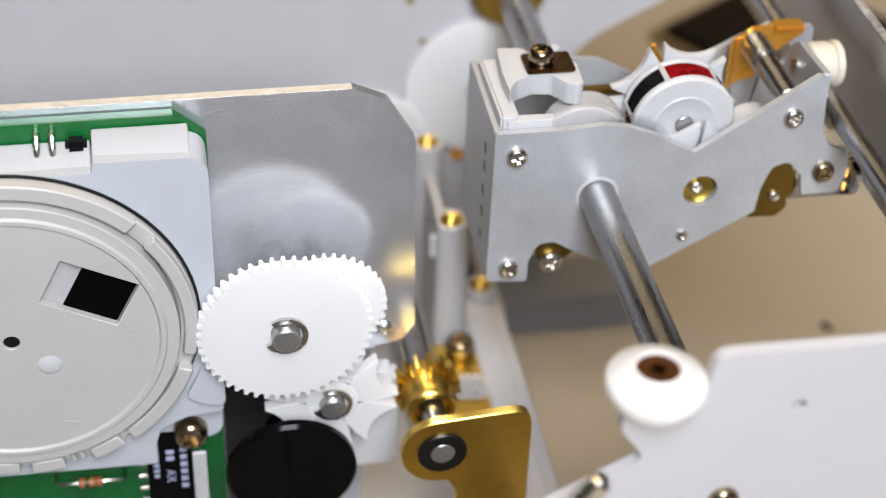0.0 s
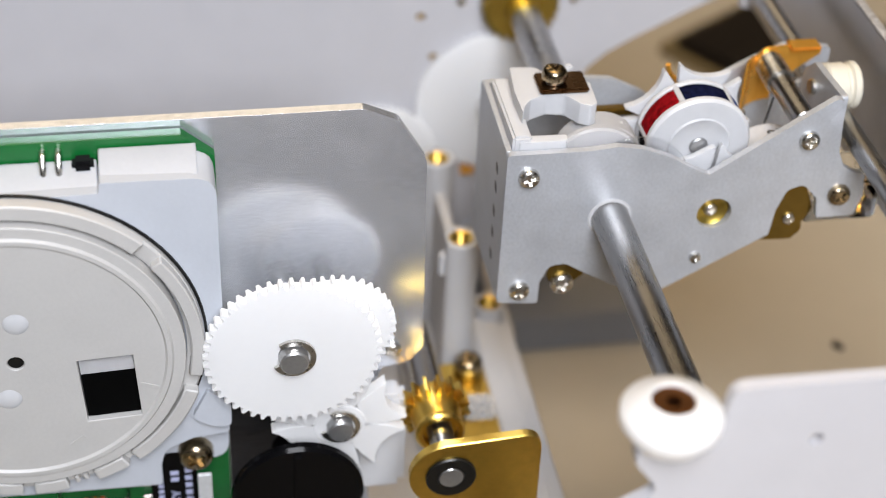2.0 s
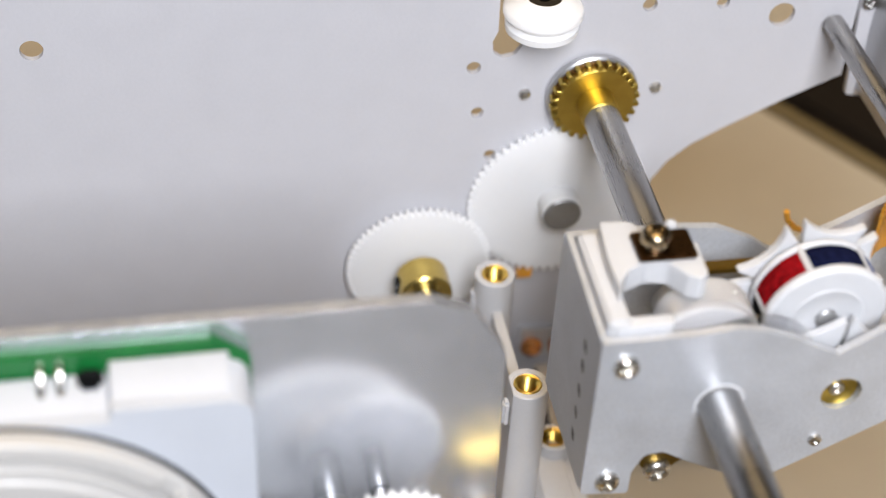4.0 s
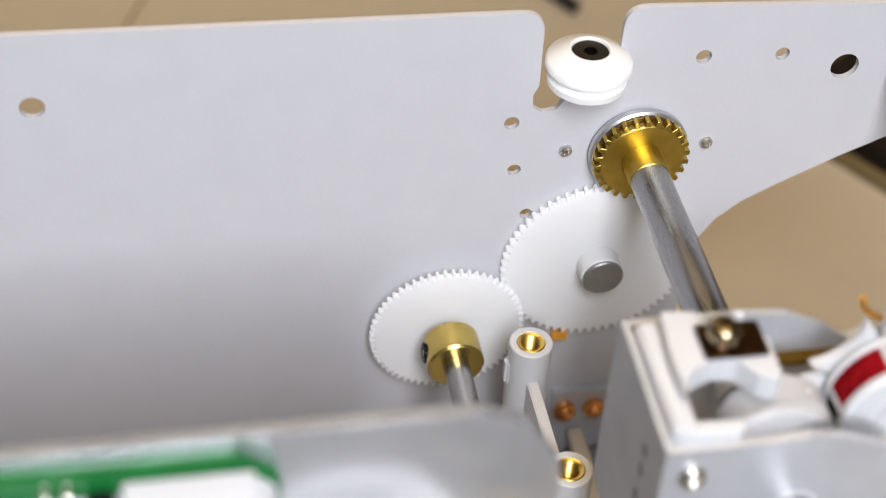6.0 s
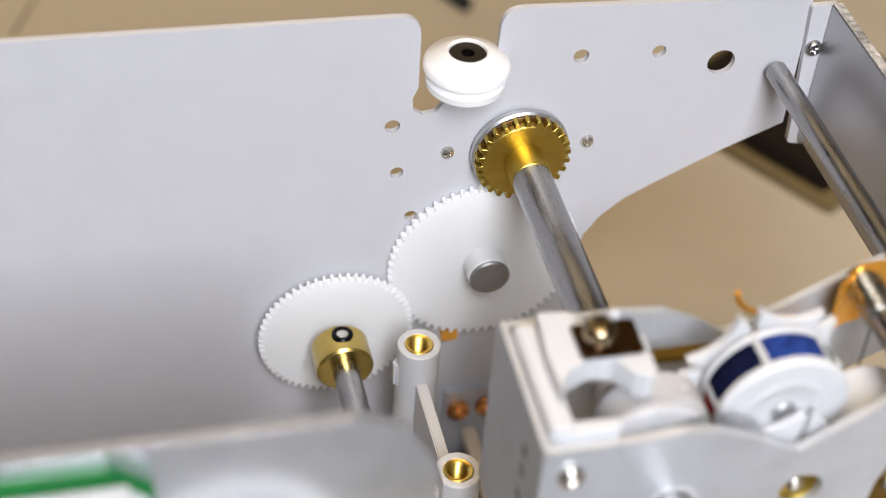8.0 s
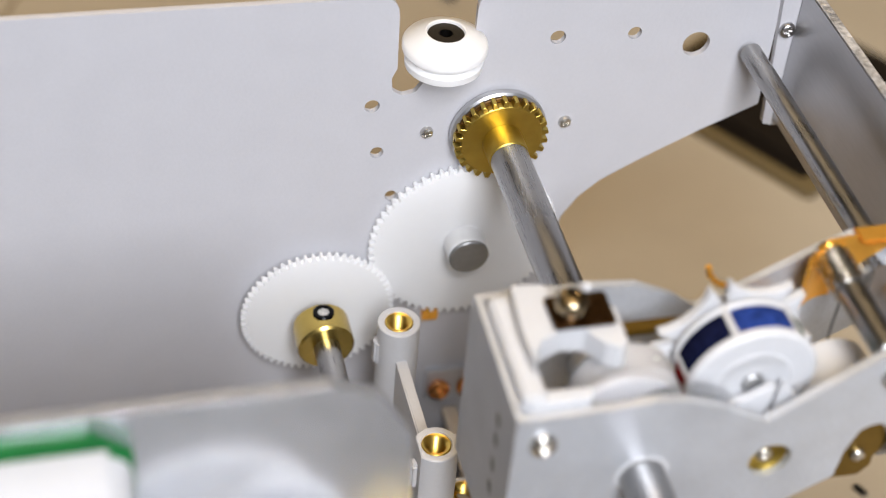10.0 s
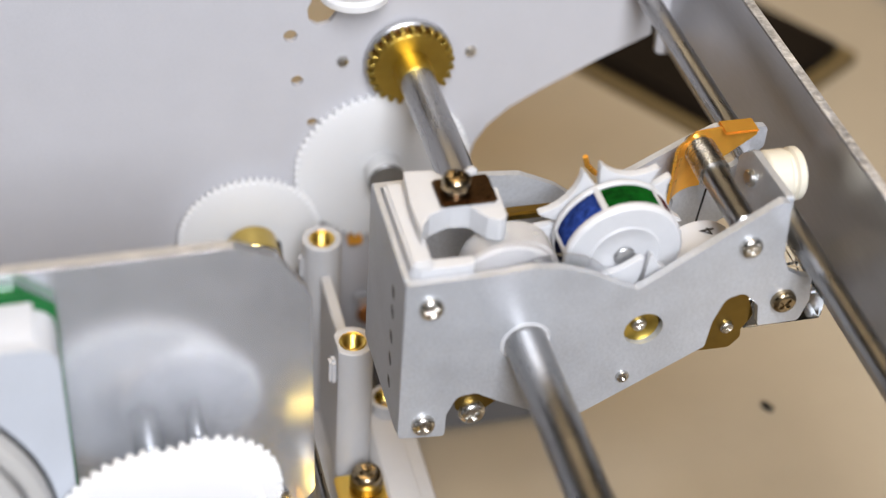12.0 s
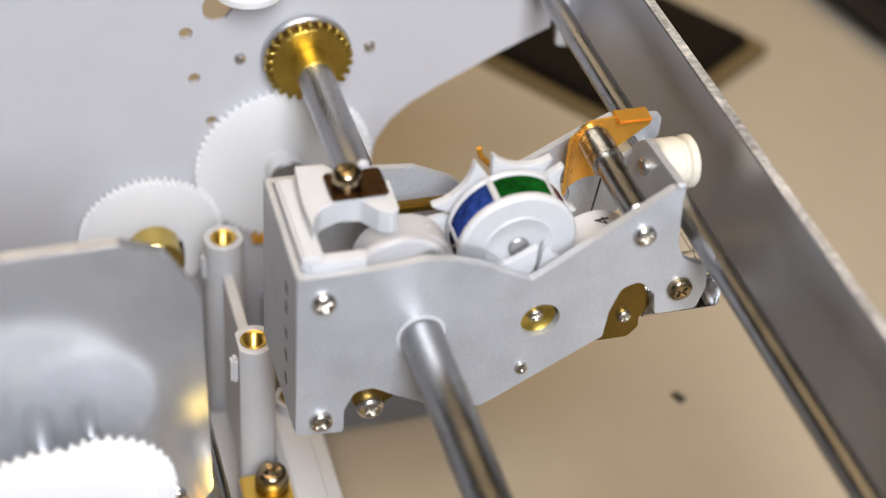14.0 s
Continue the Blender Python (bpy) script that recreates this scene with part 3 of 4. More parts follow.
part("screw_lug", plate(lug, HY - 0.9, HY + 0.1, edge=0.3), BLUE_GREY, housing)
timing = thing("timing_disc", "warm grey plastic timing disc with a square dark window", "disc", (TX, HY - 3, TZZ))
wx, wz = TX + 10.9, TZZ + 7.4
wt = radians(-27)


def win(u, v):
    return (wx + u * math.cos(wt) - v * math.sin(wt), wz + u * math.sin(wt) + v * math.cos(wt))


part("disc", plate(circle(TX, TZZ, 22.4, 96), HY - 3.0, HY - 0.6, [[win(-5.5, -3.7), win(5.5, -3.7), win(5.5, 3.7), win(-5.5, 3.7)], circle(TX, TZZ, 1.1, 20)], edge=0.12), GREIGE, timing)
part("raised_ring", lathe([(19.6, HY - 3.0), (19.9, HY - 3.35), (20.5, HY - 3.35), (20.8, HY - 3.0)], (TX, 0, TZZ), "y", 96), GREIGE, timing)
part("window_pane", plate([win(-2.2, -3.6), win(5.4, -3.6), win(5.4, 3.6), win(-2.2, 3.6)], HY - 2.1, HY - 1.4), mat("matt_black", (0.002, 0.002, 0.002), 0.7, 0.0, 0.2, 600, 0.0, ior=1.1), timing, "black window")
part("window_pane", plate([win(-5.4, -3.6), win(-2.25, -3.6), win(-2.25, 3.6), win(-5.4, 3.6)], HY - 2.0, HY - 1.4), MILKY, timing, "pale translucent window strip")
# Black plug fills the centre hole; the shade inside is painted by its colour.
part("hole_shade", rod((TX, 0, TZZ), 1.06, HY - 2.7, HY - 0.7, "y", 20, 0.1), RUBBER, timing)
for dx, dz in ((4.6, -4.4), (-5.5, 4.0)):
    part("moulding_dimple", lathe([(0, HY - 3.25), (1.2, HY - 3.2), (1.7, HY - 3.0), (1.75, HY - 2.9)], (TX + dx, 0, TZZ + dz), "y", 24), WHITE_POM, timing, "round pale moulding mark")


for dx, dz, turn in ((16.2, -1.5, 80), (6.6, -15.4, 15), (13.5, 12.0, -40)):
    part("moulded_mark", turned(block(TX + dx - 1.3, TX + dx + 1.3, HY - 3.12, HY - 2.95, TZZ + dz - 0.35, TZZ + dz + 0.35, 0.08), "y", turn, (TX + dx, 0, TZZ + dz)), GREIGE, timing)


def e_clip(name_parent, x, y, z, r, turn):
    bm = plate([(x + (r * 1.55) * math.cos(radians(w)), z + (r * 1.55) * math.sin(radians(w))) for w in range(turn, turn + 281, 14)] +
               [(x + (r * 1.15) * math.cos(radians(w)), z + (r * 1.15) * math.sin(radians(w))) for w in range(turn + 280, turn - 1, -14)], y, y + 0.5)
    part("retaining_clip", bm, NICKEL, name_parent, "bright spring steel retaining clip")


GX, GZ = -31.2, 12.3
lead = thing("spur_gear", "large white nylon spur gear on a clipped steel pin", "gear", (GX, -38, GZ), "white nylon gears")
part("toothed_disc", plate(tooth_ring(50, 11.55, 12.35, GX, GZ, 0.0, 0.62), -39.6, -38.0, [circle(GX, GZ, 2.1, 24)], edge=0.0), NYLON, lead)
part("boss", rod((GX, 0, GZ), 5.5, -38.1, -36.9, "y", 40, 0.2, 2.1), NYLON, lead)
part("pin", rod((GX, 0, GZ), 2.0, -41.6, -27.5, "y", 32, 0.25), PIN_STEEL, lead)
e_clip(lead, GX, -40.4, GZ, 2.0, -150)
second = thing("spur_gear", "white nylon spur gear behind the large gear", "gear", (-25.4, -33, 13.6), "white nylon gears")
part("toothed_disc", plate(tooth_ring(38, 8.0, 8.8, -25.3, 13.4, 0.0, 0.62), -36.6, -35.0), NYLON, second)
part("boss", rod((-25.3, 0, 13.4), 1.3, -35.0, -28.1, "y", 32, 0.2), STEEL, second)

KX, KZ = -24.4, -4.1
cam_gear = thing("star_cam", "white nylon star cam on a clipped steel pin", "cam", (KX, -36, KZ))
for k in range(6):
    lobe = [(-4.0, 9.4), (-2.8, 8.4), (-1.4, 7.8), (0, 7.6), (1.4, 7.8), (2.8, 8.4), (4.0, 9.4), (3.2, 6.2), (2.0, 3.0), (-2.0, 3.0), (-3.2, 6.2)]
    part("vane", turned(plate([(KX + x, KZ + z) for x, z in rounded(lobe, 0.25, 2)], -37.0, -35.0, edge=0.12), "y", 60 * k + 5, (KX, 0, KZ)), NYLON, cam_gear, "concave white vane")
part("vane_hub", rod((KX, 0, KZ), 3.9, -37.15, -35.0, "y", 40, 0.2, 1.95), NYLON, cam_gear)
part("boss", rod((KX, 0, KZ), 5.2, -35.0, -28.2, "y", 32, 0.2), WHITE_POM, cam_gear)
part("pin", rod((KX, 0, KZ), 1.9, -38.7, -27.9, "y", 32, 0.25), PIN_STEEL, cam_gear)
e_clip(cam_gear, KX, -37.6, KZ, 1.9, -160)
plug = thing("worm_guard", "white plastic guard between cam and pinion", "guard", (-18, -36, -4))
part("body", block(-22.2, -13.8, -33.6, -28.2, -22, -3.2, 1.2), WHITE_POM, plug)
KBX, KBZ = -31.0, -12.8
knob = thing("cam_disc", "glossy black plastic cam disc with a raised rib", "cam disc", (KBX, -42, KBZ))
part("disc", rod((KBX, 0, KBZ), 9.6, -42.2, -40.2, "y", 72, 0.5), BLACK, knob)
part("hub", rod((KBX, 0, KBZ), 3, -40.3, -31.4, "y", 24, 0.2), BLACK, knob)
part("rib", block(KBX - 0.6, KBX + 0.6, -42.9, -42.1, KBZ - 8.6, KBZ + 8.6, 0.25), BLACK, knob)
chip = thing("integrated_circuit", "black integrated circuit with pale printing on the board", "chip", (-48, -33, -22))
part("body", block(-52, -45.2, -34.4, -31.2, -34, -9, 0.3), BLACK, chip)
for k in range(9):
    part("lead", block(-45.2, -43.9, -33.6, -33.1, -11.4 - 2.54 * k, -10.9 - 2.54 * k, 0.1), NICKEL, chip)
    part("lead", block(-53.3, -52.0, -33.6, -33.1, -11.4 - 2.54 * k, -10.9 - 2.54 * k, 0.1), NICKEL, chip)
PRINT = mat("pale_print", (0.42, 0.44, 0.62), 0.6, 0.0, 0.1, 900, 0.0)
for x, first, count, w, step in ((-46.5, -12.6, 6, 1.0, 1.5), (-48.5, -13.0, 2, 1.2, 1.3), (-50.6, -13.4, 5, 0.8, 1.1)):
    for k in range(count):
        part("printed_bar", block(x - w / 2, x + w / 2, -34.46, -34.38, first - step * k - step * 0.62, first - step * k, 0), PRINT, chip, "pale printed bar")
bm = written("AX", 1.9)
bmesh.ops.transform(bm, matrix=Matrix.Translation((-48.6, -34.42, -18.4)) @ Matrix.Rotation(radians(90), 4, "Y") @ Matrix.Rotation(radians(90), 4, "X"), verts=bm.verts)
part("printed_code", bm, PRINT, chip, "pale printed letters", smooth=0)
resistor = thing("resistor", "small banded resistor on the circuit board", "resistor", (-60.5, -34, -18))
part("body", lathe([(0, -1.8), (0.55, -1.8), (0.75, -1.5), (0.75, -1.0), (0.62, -0.8), (0.62, 0.8), (0.75, 1.0), (0.75, 1.5), (0.55, 1.8), (0, 1.8)], (-60.5, -33.6, -18.8), "x", 20), mat("resistor_lacquer", (0.22, 0.13, 0.055), 0.35), resistor)
for dx, colour in ((-1.25, (0.45, 0.10, 0.02)), (-0.5, (0.02, 0.02, 0.02)), (0.2, (0.5, 0.16, 0.02)), (1.25, (0.45, 0.06, 0.02))):
    part("band", rod((-60.5, -33.6, -18.8), 0.79, dx - 0.17, dx + 0.17, "x", 20, 0.02), mat("band_%d" % (dx * 100), colour, 0.4), resistor)
for sgn in (-1, 1):
    part("lead", tube([(-60.5 + sgn * 1.7, -33.6, -18.8), (-60.5 + sgn * 4.6, -33.6, -18.8), (-60.5 + sgn * 5.0, -33.2, -18.8), (-60.5 + sgn * 5.0, -31.2, -18.8)], 0.22), NICKEL, resistor)
post = thing("flat_blade", "pale zinc plated metal blade standing before the chip", "blade", (-44.4, -36, -20))
part("blade", block(-45.2, -43.2, -39.2, -38.5, -36, -9.6, 0.15), mat("zinc_blade", (0.66, 0.68, 0.70), 0.4, 0.35, 0.2, 900, 0.05), post)

# ---- printing carriage ----
YC, YR = -27.9, -9.6
carriage = thing("print_carriage", "aluminium print carriage with white plastic block riding on the shaft", "carriage", (MX, -20, MZ))
c_out = rounded([(-0.3, 9.0), (-0.3, 35.0), (11.5, 35.0), (15.3, 35.4), (19.2, 34.7), (23.3, 33.0), (27.4, 30.5), (29.3, 29.6), (46.4, 41.2), (47.6, 40.7), (48.3, 32.2), (49.4, 29.6), (51.2, 28.4), (53.0, 27.9), (53.5, 24.0), (52.6, 20.6), (46.9, 20.6), (46.3, 24.2), (44.0, 26.8), (41.6, 26.0), (40.4, 22.4), (40.0, 18.1), (24.2, 8.9), (17.8, 10.4), (12.6, 13.4), (9.6, 15.4), (7.2, 15.2), (5.9, 12.2), (5.9, 8.3)],
                [0.8, 0.6, 3, 3, 3, 3, 3, 0.6, 0.8, 0.8, 0.8, 1, 0.6, 0.6, 0.8, 0.8, 0.5, 1, 1.6, 1.6, 1.2, 0.6, 1, 2, 2, 1.5, 1.5, 1, 0.6])
front_holes = [circle(MX, MZ, 3.3, 36), circle(31.0, 22.7, 2.6, 32), circle(29.2, 14.8, 0.55, 14)]
part("front_panel", plate(c_out, YC, YC + 1.1, front_holes, edge=0.12), ALU, carriage)

part("side_panel", plate([(YC + 1.1, 9.0), (YC + 1.1, 35.0), (YR, 35.6), (YR, 9.0)], -0.3, 0.6, (), "x", edge=0.1), ALU, carriage)
for z in (13.0, 17.0, 20.8, 25.0, 28.2):
    part("printed_bar", plate(rounded([(-22.9, z - 0.1), (-21.8, z + 0.4), (-21.5, z + 1.9), (-22.6, z + 1.4)], 0.3, 2), -0.36, -0.28, axis="x"), mat("grey_stamp", (0.07, 0.065, 0.06), 0.6), carriage, "dark stamped mark")
r_out = rounded([(-0.3, 8.9), (-0.3, 35.4), (14, 35.4), (19, 34.9), (24, 32.4), (27, 30.0), (34.6, 33.6), (41.2, 37.3), (45.4, 39.2), (52.6, 38.4), (52.6, 35.2), (50.5, 33.0), (50.0, 24.0), (40.8, 19.0), (24.8, 9.8)], [0.5, 0.5, 2, 2, 3, 2, 2, 1, 1, 0.8, 0.8, 1, 1, 1, 1])
part("rear_panel", plate(r_out, YR, YR + 1.0, [circle(MX, MZ, 3.4, 32), circle(47.9, 34.0, 1.9, 24), circle(38.6, 27.0, 2.4, 24)], edge=0.12), ALU, carriage)
part("bushing", rod((MX, 0, MZ), 3.3, YC - 0.06, YC + 3, "y", 40, 0.15, 2.75), GREY_PLASTIC, carriage, "white nylon bushing")
part("bushing", rod((MX, 0, MZ), 3.4, YR - 2, YR + 1.4, "y", 40, 0.15, 2.75), WHITE_POM, carriage, "white nylon bushing")
for x, z, r, turn in ((2.9, 31.2, 1.55, 15), (2.9, 11.2, 1.55, 40), (43.3, 34.6, 1.5, 10), (49.6, 24.7, 1.7, 45)):
    part("screw", screw_head((x, YC, z), r, turn=turn), BRONZE if x > 49 else NICKEL, carriage, "bright cross-head screw")
part("stud", lathe([(0, YC - 0.25), (0.25, YC - 0.25), (0.45, YC - 0.45), (0.8, YC - 0.4), (0.95, YC), (0.95, YC + 0.4), (0, YC + 0.4)], (29.2, 0, 14.8), "y", 20), NICKEL, carriage, "small riveted stud")

# white plastic block with a C-shaped bracket on top
low = rounded([(1.5, -26.7), (8.3, -26.7), (8.5, -25.2), (2.8, -25.0), (2.8, -10.6), (1.5, -10.6)], [0.3, 0.5, 0.4, 0.4, 0.3, 0.3])
part("plastic_block", plate(low, 17.5, 36.2, axis="z", edge=0.25), WHITE_POM, carriage, "white moulded plastic block")
cc = rounded([(2.5, -23.6), (3.0, -21.8), (4.2, -20.2), (6.8, -19.0), (9.4, -19.4), (11.0, -21.8), (12.4, -22.6), (13.4, -22.0), (13.6, -16.4), (8.6, -14.6), (6.6, -11.8), (3.0, -11.4), (2.4, -18)], [0.4, 0.8, 1.2, 1.6, 1.2, 0.6, 0.5, 0.6, 0.6, 1.0, 0.8, 0.4, 0.3])
part("hook_bracket", plate(cc, 35.6, 39.0, axis="z", edge=0.35), WHITE_POM, carriage, "white plastic hook bracket")
part("clamp_plate", block(5.8, 12.9, -19.4, -14.4, 39.0, 39.8, 0.25), mat("bronzed_plate", (0.10, 0.055, 0.025), 0.3, 1.0), carriage, "dark clamp plate")
part("washer", rod((8.2, -17.0, 0), 1.5, 39.8, 40.5, "z", 28, 0.15), NICKEL, carriage)
part("screw", screw_head((8.2, -17.0, 40.5), 1.85, "z", 1, 30, 1.5), BRONZE, carriage, "domed cross-head screw")
part("block_ledge", block(0.64, 3.3, -26.5, -10.8, 33.8, 37.0, 0.35), WHITE_POM, carriage)
part("locating_nub", block(10.3, 11.7, -14.3, -13.2, 37.8, 40.4, 0.3), WHITE_POM, carriage)
part("milky_disc", rod((13.0, 0, 30.0), 7.0, -25.6, -24.2, "y", 48, 0.3), MILKY, carriage, "milky translucent disc")
part("milky_disc", rod((14.5, 0, 29.5), 6.2, -23.6, -18.6, "y", 48, 0.6), MILKY, carriage, "milky translucent spool")

part("clear_disc", rod((18.5, 0, 27.4), 8.4, -26.5, -26.2, "y", 48, 0.1), CLEAR, carriage, "clear plastic disc")
part("cross_bar", block(12.0, 24.0, -14.6, -13.0, 31.6, 32.8, 0.2), BRASS_DULL, carriage)

# pen tube, gilt spring and roller at the outer end
part("striker_tube", rod((42.7, 0, 36.9), 1.75, -26.9, YR, "y", 32, 0.2), STEEL, carriage, "dark steel tube")
prof = [(1.7, -16.4)]
for k in range(11):
    prof += [(2.15, -16.3 + 0.5 * k), (2.15, -16.05 + 0.5 * k), (1.9, -15.98 + 0.5 * k), (1.9, -15.87 + 0.5 * k)]
prof += [(1.9, YR), (1.2, YR)]
part("threaded_sleeve", lathe(prof, (42.7, 0, 36.9), "y", 32), NICKEL, carriage, "ringed nickel sleeve")
tongue = rounded([(41.0, 33.6), (44.0, 33.2), (46.4, 34.6), (50.8, 37.9), (50.8, 38.9), (45.6, 39.5), (42.2, 39.2), (41.0, 38.0)], [0.5, 0.5, 1.0, 0.4, 0.4, 0.8, 1.2, 1.0])
curl = [(43.6, -10.1), (42.0, -10.3), (40.7, -10.8), (39.6, -11.5), (38.7, -12.4), (38.1, -13.4)]
curl = curl + [(x + 0.32, y - 0.22) for x, y in reversed(curl)]
fold = block(45.6, 50.4, YR - 2.0, YR + 0.9, 39.2, 39.6, 0.2)
part("gilt_spring", merged(plate(tongue, YR - 0.7, YR - 0.3), plate(curl, 30.4, 38.6, axis="z"), fold), GOLD, carriage, "bright gilt sheet spring curled round the sleeve")
part("gilt_pin", tube([(36.5, -10.4, 32.0), (32, -10.4, 33.0), (28.8, -10.4, 34.6), (27.6, -10.4, 36.0), (27.2, -10.4, 37.4)], 0.38), GOLD, carriage, "bent gilt wire")
part("wire", tube([(42.6, -15, 33.6), (40.4, -18, 30.0), (39.0, -21, 28.0)], 0.14, 6), RUBBER, carriage, "thin dark wire")
part("roller_bracket", plate(rounded([(-24, 29.0), (-13, 29.0), (-13, 37.0), (-16, 40.0), (-20, 40.2), (-26.8, 40.8), (-26.8, 35)], [0.5, 0.8, 2, 1.5, 1, 0.5, 0.5]), 47.4, 48.4, axis="x"), ALU, carriage)
part("roller", lathe([(0.8, 48.8), (3.1, 48.8), (3.4, 49.1), (3.4, 51.6), (3.0, 51.9), (3.0, 52.3), (3.5, 52.6), (3.5, 53.4), (3.2, 53.7), (0.8, 53.7)], (0, -17.4, 36.6), "x", 40), IVORY, carriage, "ivory nylon roller")
part("roller_pin", rod((0, -17.4, 36.6), 1.15, 46.7, 54.3, "x", 20, 0.2), NICKEL, carriage)
part("clear_block", block(45.6, 57.0, YC + 1.3, -18.0, 18.6, 25.4, 0.5), CLEAR, carriage, "clear acrylic block")

# ---- rocking brass frame inside the carriage ----
frame_ob = thing("rocking_frame", "dull brass rocking frame inside the carriage", "frame", (MX, -26, MZ))
ear = rounded([(40.4, 16.1), (44.2, 16.0), (45.6, 17.6), (45.4, 19.0), (46.8, 21.4), (44.8, 26.2), (42.0, 27.0), (36.0, 26.5), (28, 27.5), (20.0, 27.0), (12, 25.5), (9.0, 18.0), (7.2, 14.6), (7.4, 11.6), (9.8, 9.8), (13.4, 12.6), (22.0, 17.0), (33.0, 17.2)], [0.5, 1, 1, 0.6, 1.5, 1.5, 1.5, 2, 2, 2, 2, 2, 1.2, 1.2, 0.8, 1, 2, 2])
part("frame_plate", plate(ear, -26.6, -25.9, [circle(MX, MZ, 3.6, 32)], edge=0.1), BRASS_DULL, frame_ob)
part("rail", turned(block(24.0, 38.0, -25.8, -24.9, 26.6, 27.4, 0.2), "y", -14, (31, 0, 28)), BRASS, frame_ob, "brass edge rail")
part("screw", screw_head((9.6, -26.6, 11.0), 1.75, turn=25), NICKEL, frame_ob, "cross-head screw")
part("hub_washer", lathe([(1.0, -26.6), (1.6, -26.75), (2.1, -27.0), (2.35, -27.2), (2.5, -27.0), (2.5, -26.6)], (30.9, 0, 22.6), "y", 36), YELLOW_BRASS, frame_ob, "dished brass washer")
part("hub_screw", screw_head((30.8, -26.6, 22.6), 1.0, turn=10), NICKEL, frame_ob, "small bright screw")
part("ear_nut", screw_head((43.2, -26.6, 19.9), 0.95, turn=60), NICKEL, frame_ob, "small bright rivet")

WX, WZ = 28.5, 32.0
wheel = thing("ink_wheel", "white plastic ink wheel with six coloured felt pads", "ink wheel", (WX, -20, WZ))
part("face_disc", lathe([(1.3, -23.9), (4.2, -24.05), (4.45, -24.2), (4.7, -24.0), (7.3, -23.95), (7.7, -23.6), (7.75, -23.0), (7.5, -22.8), (1.3, -22.8)], (WX, 0, WZ), "y", 72), WHITE_POM, wheel)
part("drum", rod((WX, 0, WZ), 6.6, -22.9, -17.5, "y", 64, 0.1, 1.2), WHITE_POM, wheel)
part("rear_disc", rod((WX, 0, WZ), 7.75, -19.2, -18.3, "y", 72, 0.2, 1.2), WHITE_POM, wheel)
part("axle", rod((WX, 0, WZ), 1.35, -24.3, -13.0, "y", 24, 0.15), PIN_STEEL, wheel)
PADS = ("black", "red", "navy", "blue", "green", "brown")
for k, colour in enumerate(PADS):
    a0 = 113 - 60 * k + 3
    sw = 54
    pad = lathe([(6.6, -22.7), (7.45, -22.7), (7.6, -22.4), (7.6, -19.6), (7.45, -19.3), (6.6, -19.3), (6.6, -22.7)], (WX, 0, WZ), "y", 14, radians(a0), radians(sw))
    bmesh.ops.holes_fill(pad, edges=pad.edges[:])
    part("felt_pad", pad, FELT[colour], wheel, colour + " inked felt pad")
    part("rib", turned(block(WX - 0.4, WX + 0.4, -23.0, -18.9, WZ + 6.2, WZ + 7.72, 0.1), "y", 90 - (a0 - 3), (WX, 0, WZ)), WHITE_POM, wheel)
    vane = [(-4.1, 9.4), (-2.8, 8.5), (-1.4, 8.0), (0, 7.85), (1.4, 8.0), (2.8, 8.5), (4.1, 9.4), (3.3, 6.2), (1.6, 2.4), (-1.6, 2.4), (-3.3, 6.2)]
    bm = plate([(WX + x, WZ + z) for x, z in rounded(vane, 0.2, 2)], -17.9, -16.8)
    part("vane", turned(bm, "y", 60 * k + 11, (WX, 0, WZ)), WHITE_POM, wheel, "curved white vane")
front_star = thing("feed_star", "small white plastic star behind the front panel", "star wheel", (33, -26, 27))
for pts in ([(24.2, 30.4), (27.2, 31.2), (30.5, 33.0), (30.4, 30.6), (29.8, 28.0), (27.0, 28.6)], [(31.3, 33.6), (32.4, 31.6), (33.6, 30.6), (33.4, 28.4), (30.6, 27.6), (31.0, 30.6)]):
    part("vane", plate(rounded(pts, 0.3, 2), -25.7, -24.8), WHITE_POM, front_star)
part("boss", rod((31.0, 0, 26.0), 2.4, -25.8, -24.7, "y", 24, 0.2), WHITE_POM, front_star)

NX, NZ = 40.8, 26.0
digits = thing("digit_drum", "white plastic channel drum with black digits", "drum", (NX, -20, NZ))
part("drum", lathe([(1.0, -24.5), (5.0, -24.5), (5.3, -24.2), (5.3, -18.4), (5.0, -18.1), (1.0, -18.1)], (NX, 0, NZ), "y", 48), WHITE_POM, digits)

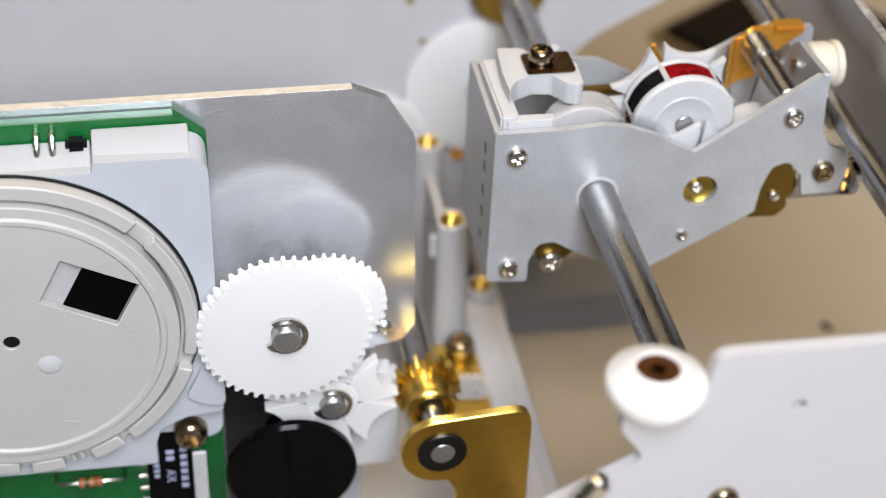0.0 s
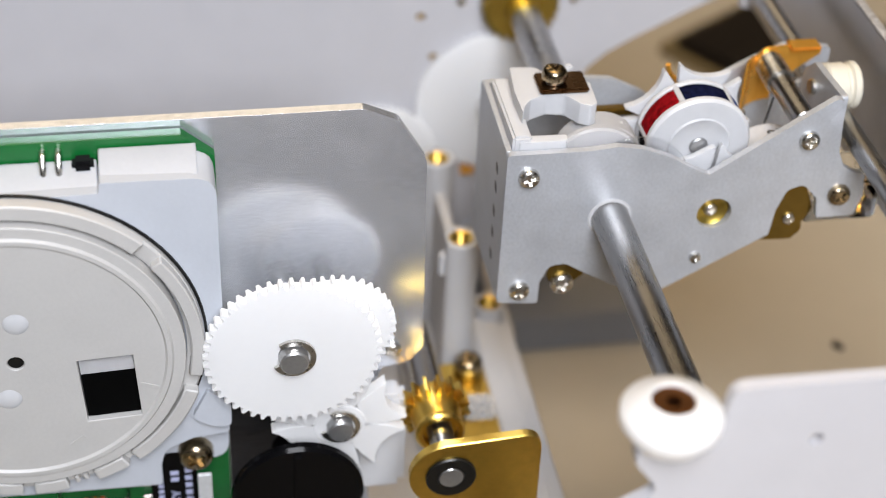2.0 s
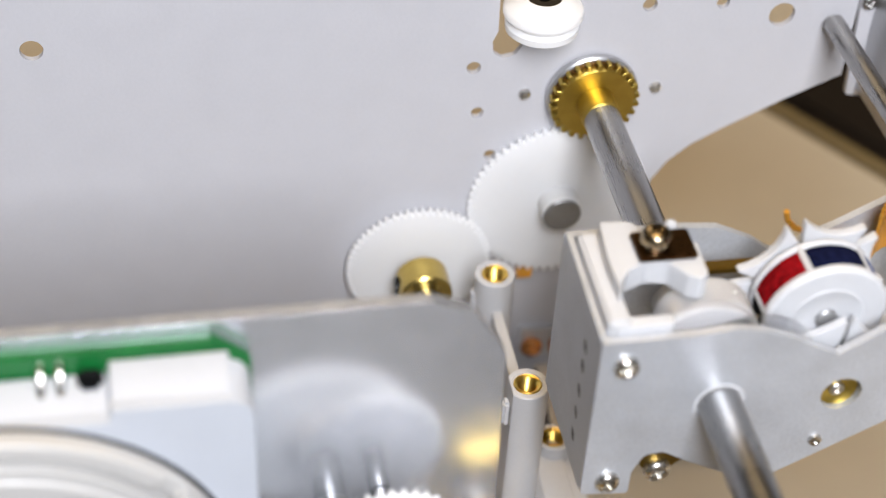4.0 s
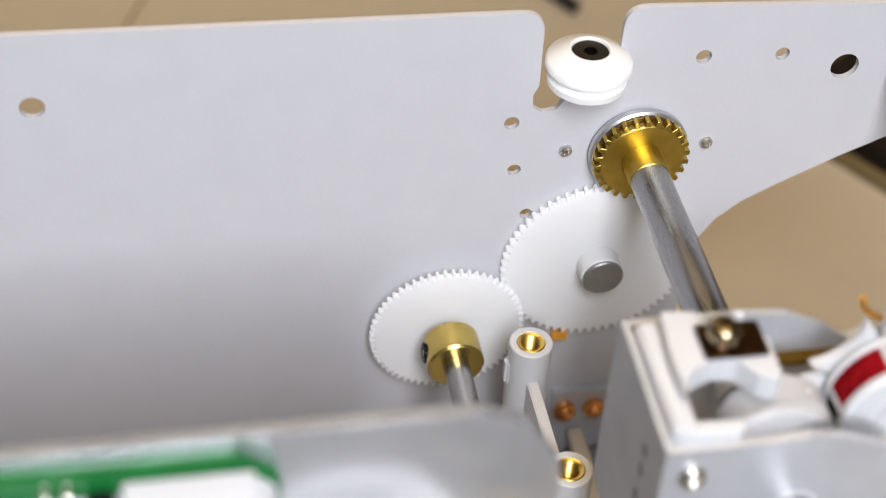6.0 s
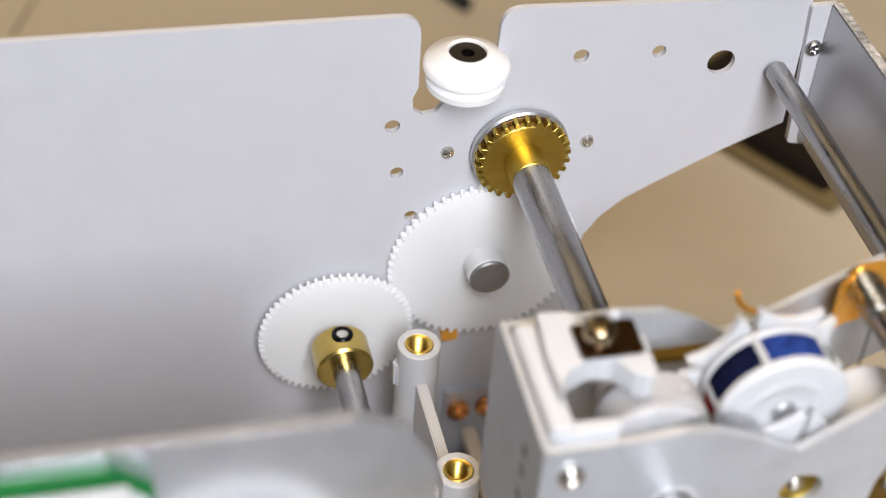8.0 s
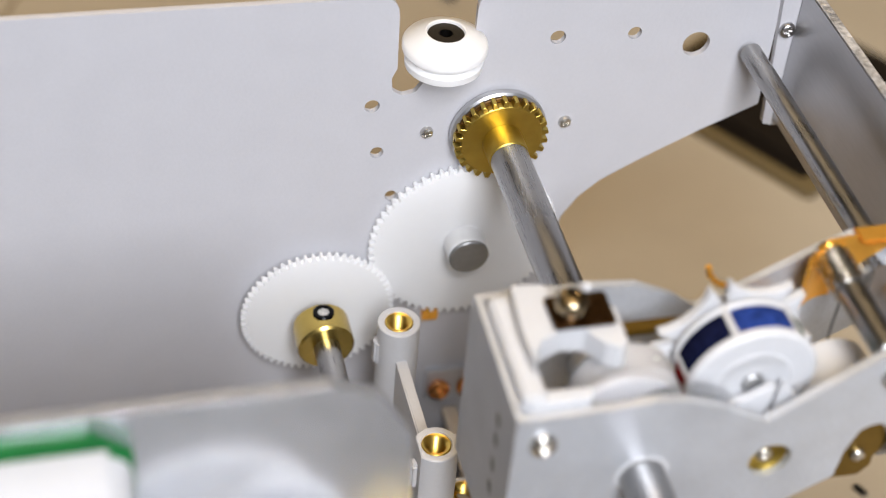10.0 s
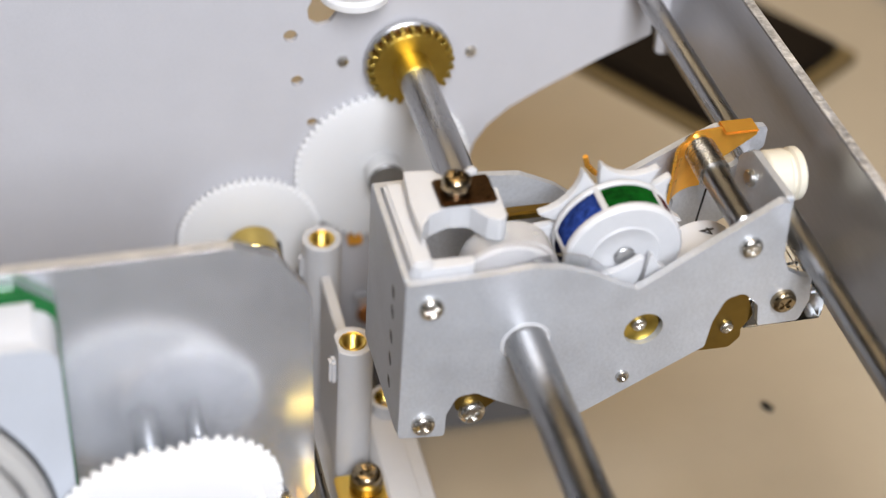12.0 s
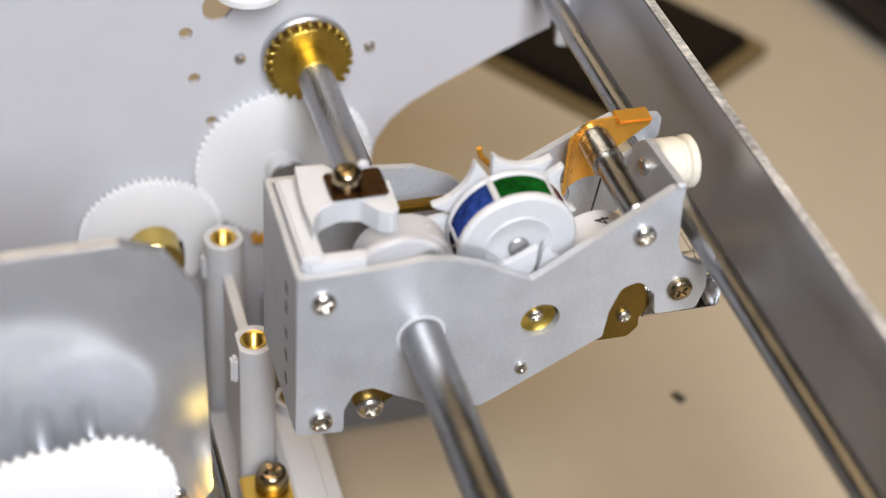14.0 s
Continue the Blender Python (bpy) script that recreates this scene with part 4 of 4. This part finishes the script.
for text, ang in (("2", 4), ("4", -116)):
    bm = written(text, 3.0)
    bmesh.ops.transform(bm, matrix=Matrix.Translation((NX, -20.6, NZ + 5.32)) @ Matrix.Rotation(radians(100), 4, "Z"), verts=bm.verts)
    part("digit", turned(bm, "y", ang, (NX, 0, NZ)), DARK, digits, "black printed digit", smooth=0)


# ---- what moves ----
EVENTS = (1.05, 6.05, 11.08)


def stepped(t, amount, start, end):
    """The sum of equal turns, one after each event, between start and end seconds after it."""
    total = 0.0
    for e in EVENTS:
        w = min(1.0, max(0.0, (t - e - start) / (end - start)))
        total += amount * w * w * (3 - 2 * w)
    return total


def rocked(t, amount):
    total = 0.0
    for e in EVENTS:
        up = min(1.0, max(0.0, (t - e) / 0.2))
        down = min(1.0, max(0.0, (t - e - 0.52) / 0.22))
        total += amount * (up * up * (3 - 2 * up) - down * down * (3 - 2 * down))
    return total


def motions():
    times = sorted({0.0, 14.0, 3.0, 5.0, 8.5, 10.0, *(round(e + k * 0.05, 2) for e in EVENTS for k in range(-1, 20))})
    rock = Matrix.Translation((MX * MM, 0, MZ * MM))
    walk(frame_ob, [(t, rock @ pose(0, 0, 0, 0, rocked(t, -5.0), 0) @ pose(0, -0.026, 0)) for t in times])
    walk(wheel, [(t, rock @ pose(0, 0, 0, 0, rocked(t, -5.0), 0) @ rock.inverted() @ pose(WX * MM, -0.020, WZ * MM, 0, stepped(t, -60, 0.16, 0.42), 0)) for t in times])
    walk(digits, [(t, pose(NX * MM, -0.020, NZ * MM, 0, stepped(t, 60, 0.1, 0.5) - 60, 0)) for t in times])
    walk(timing, [(t, pose(TX * MM, (HY - 3) * MM, TZZ * MM, 0, stepped(t, 60, -0.02, 0.72), 0)) for t in times])
    walk(drive, [(t, pose(DX * MM, 0, DZ * MM, 0, stepped(t, 90, 0.0, 0.72) - 180, 0)) for t in times])
    walk(idler, [(t, pose(IX * MM, 0.0335, IZ * MM, 0, stepped(t, -72, 0.0, 0.72), 0)) for t in times])
    walk(main, [(t, pose(MX * MM, 0, MZ * MM, 0, stepped(t, 360, 0.0, 0.72), 0)) for t in times])


motions()
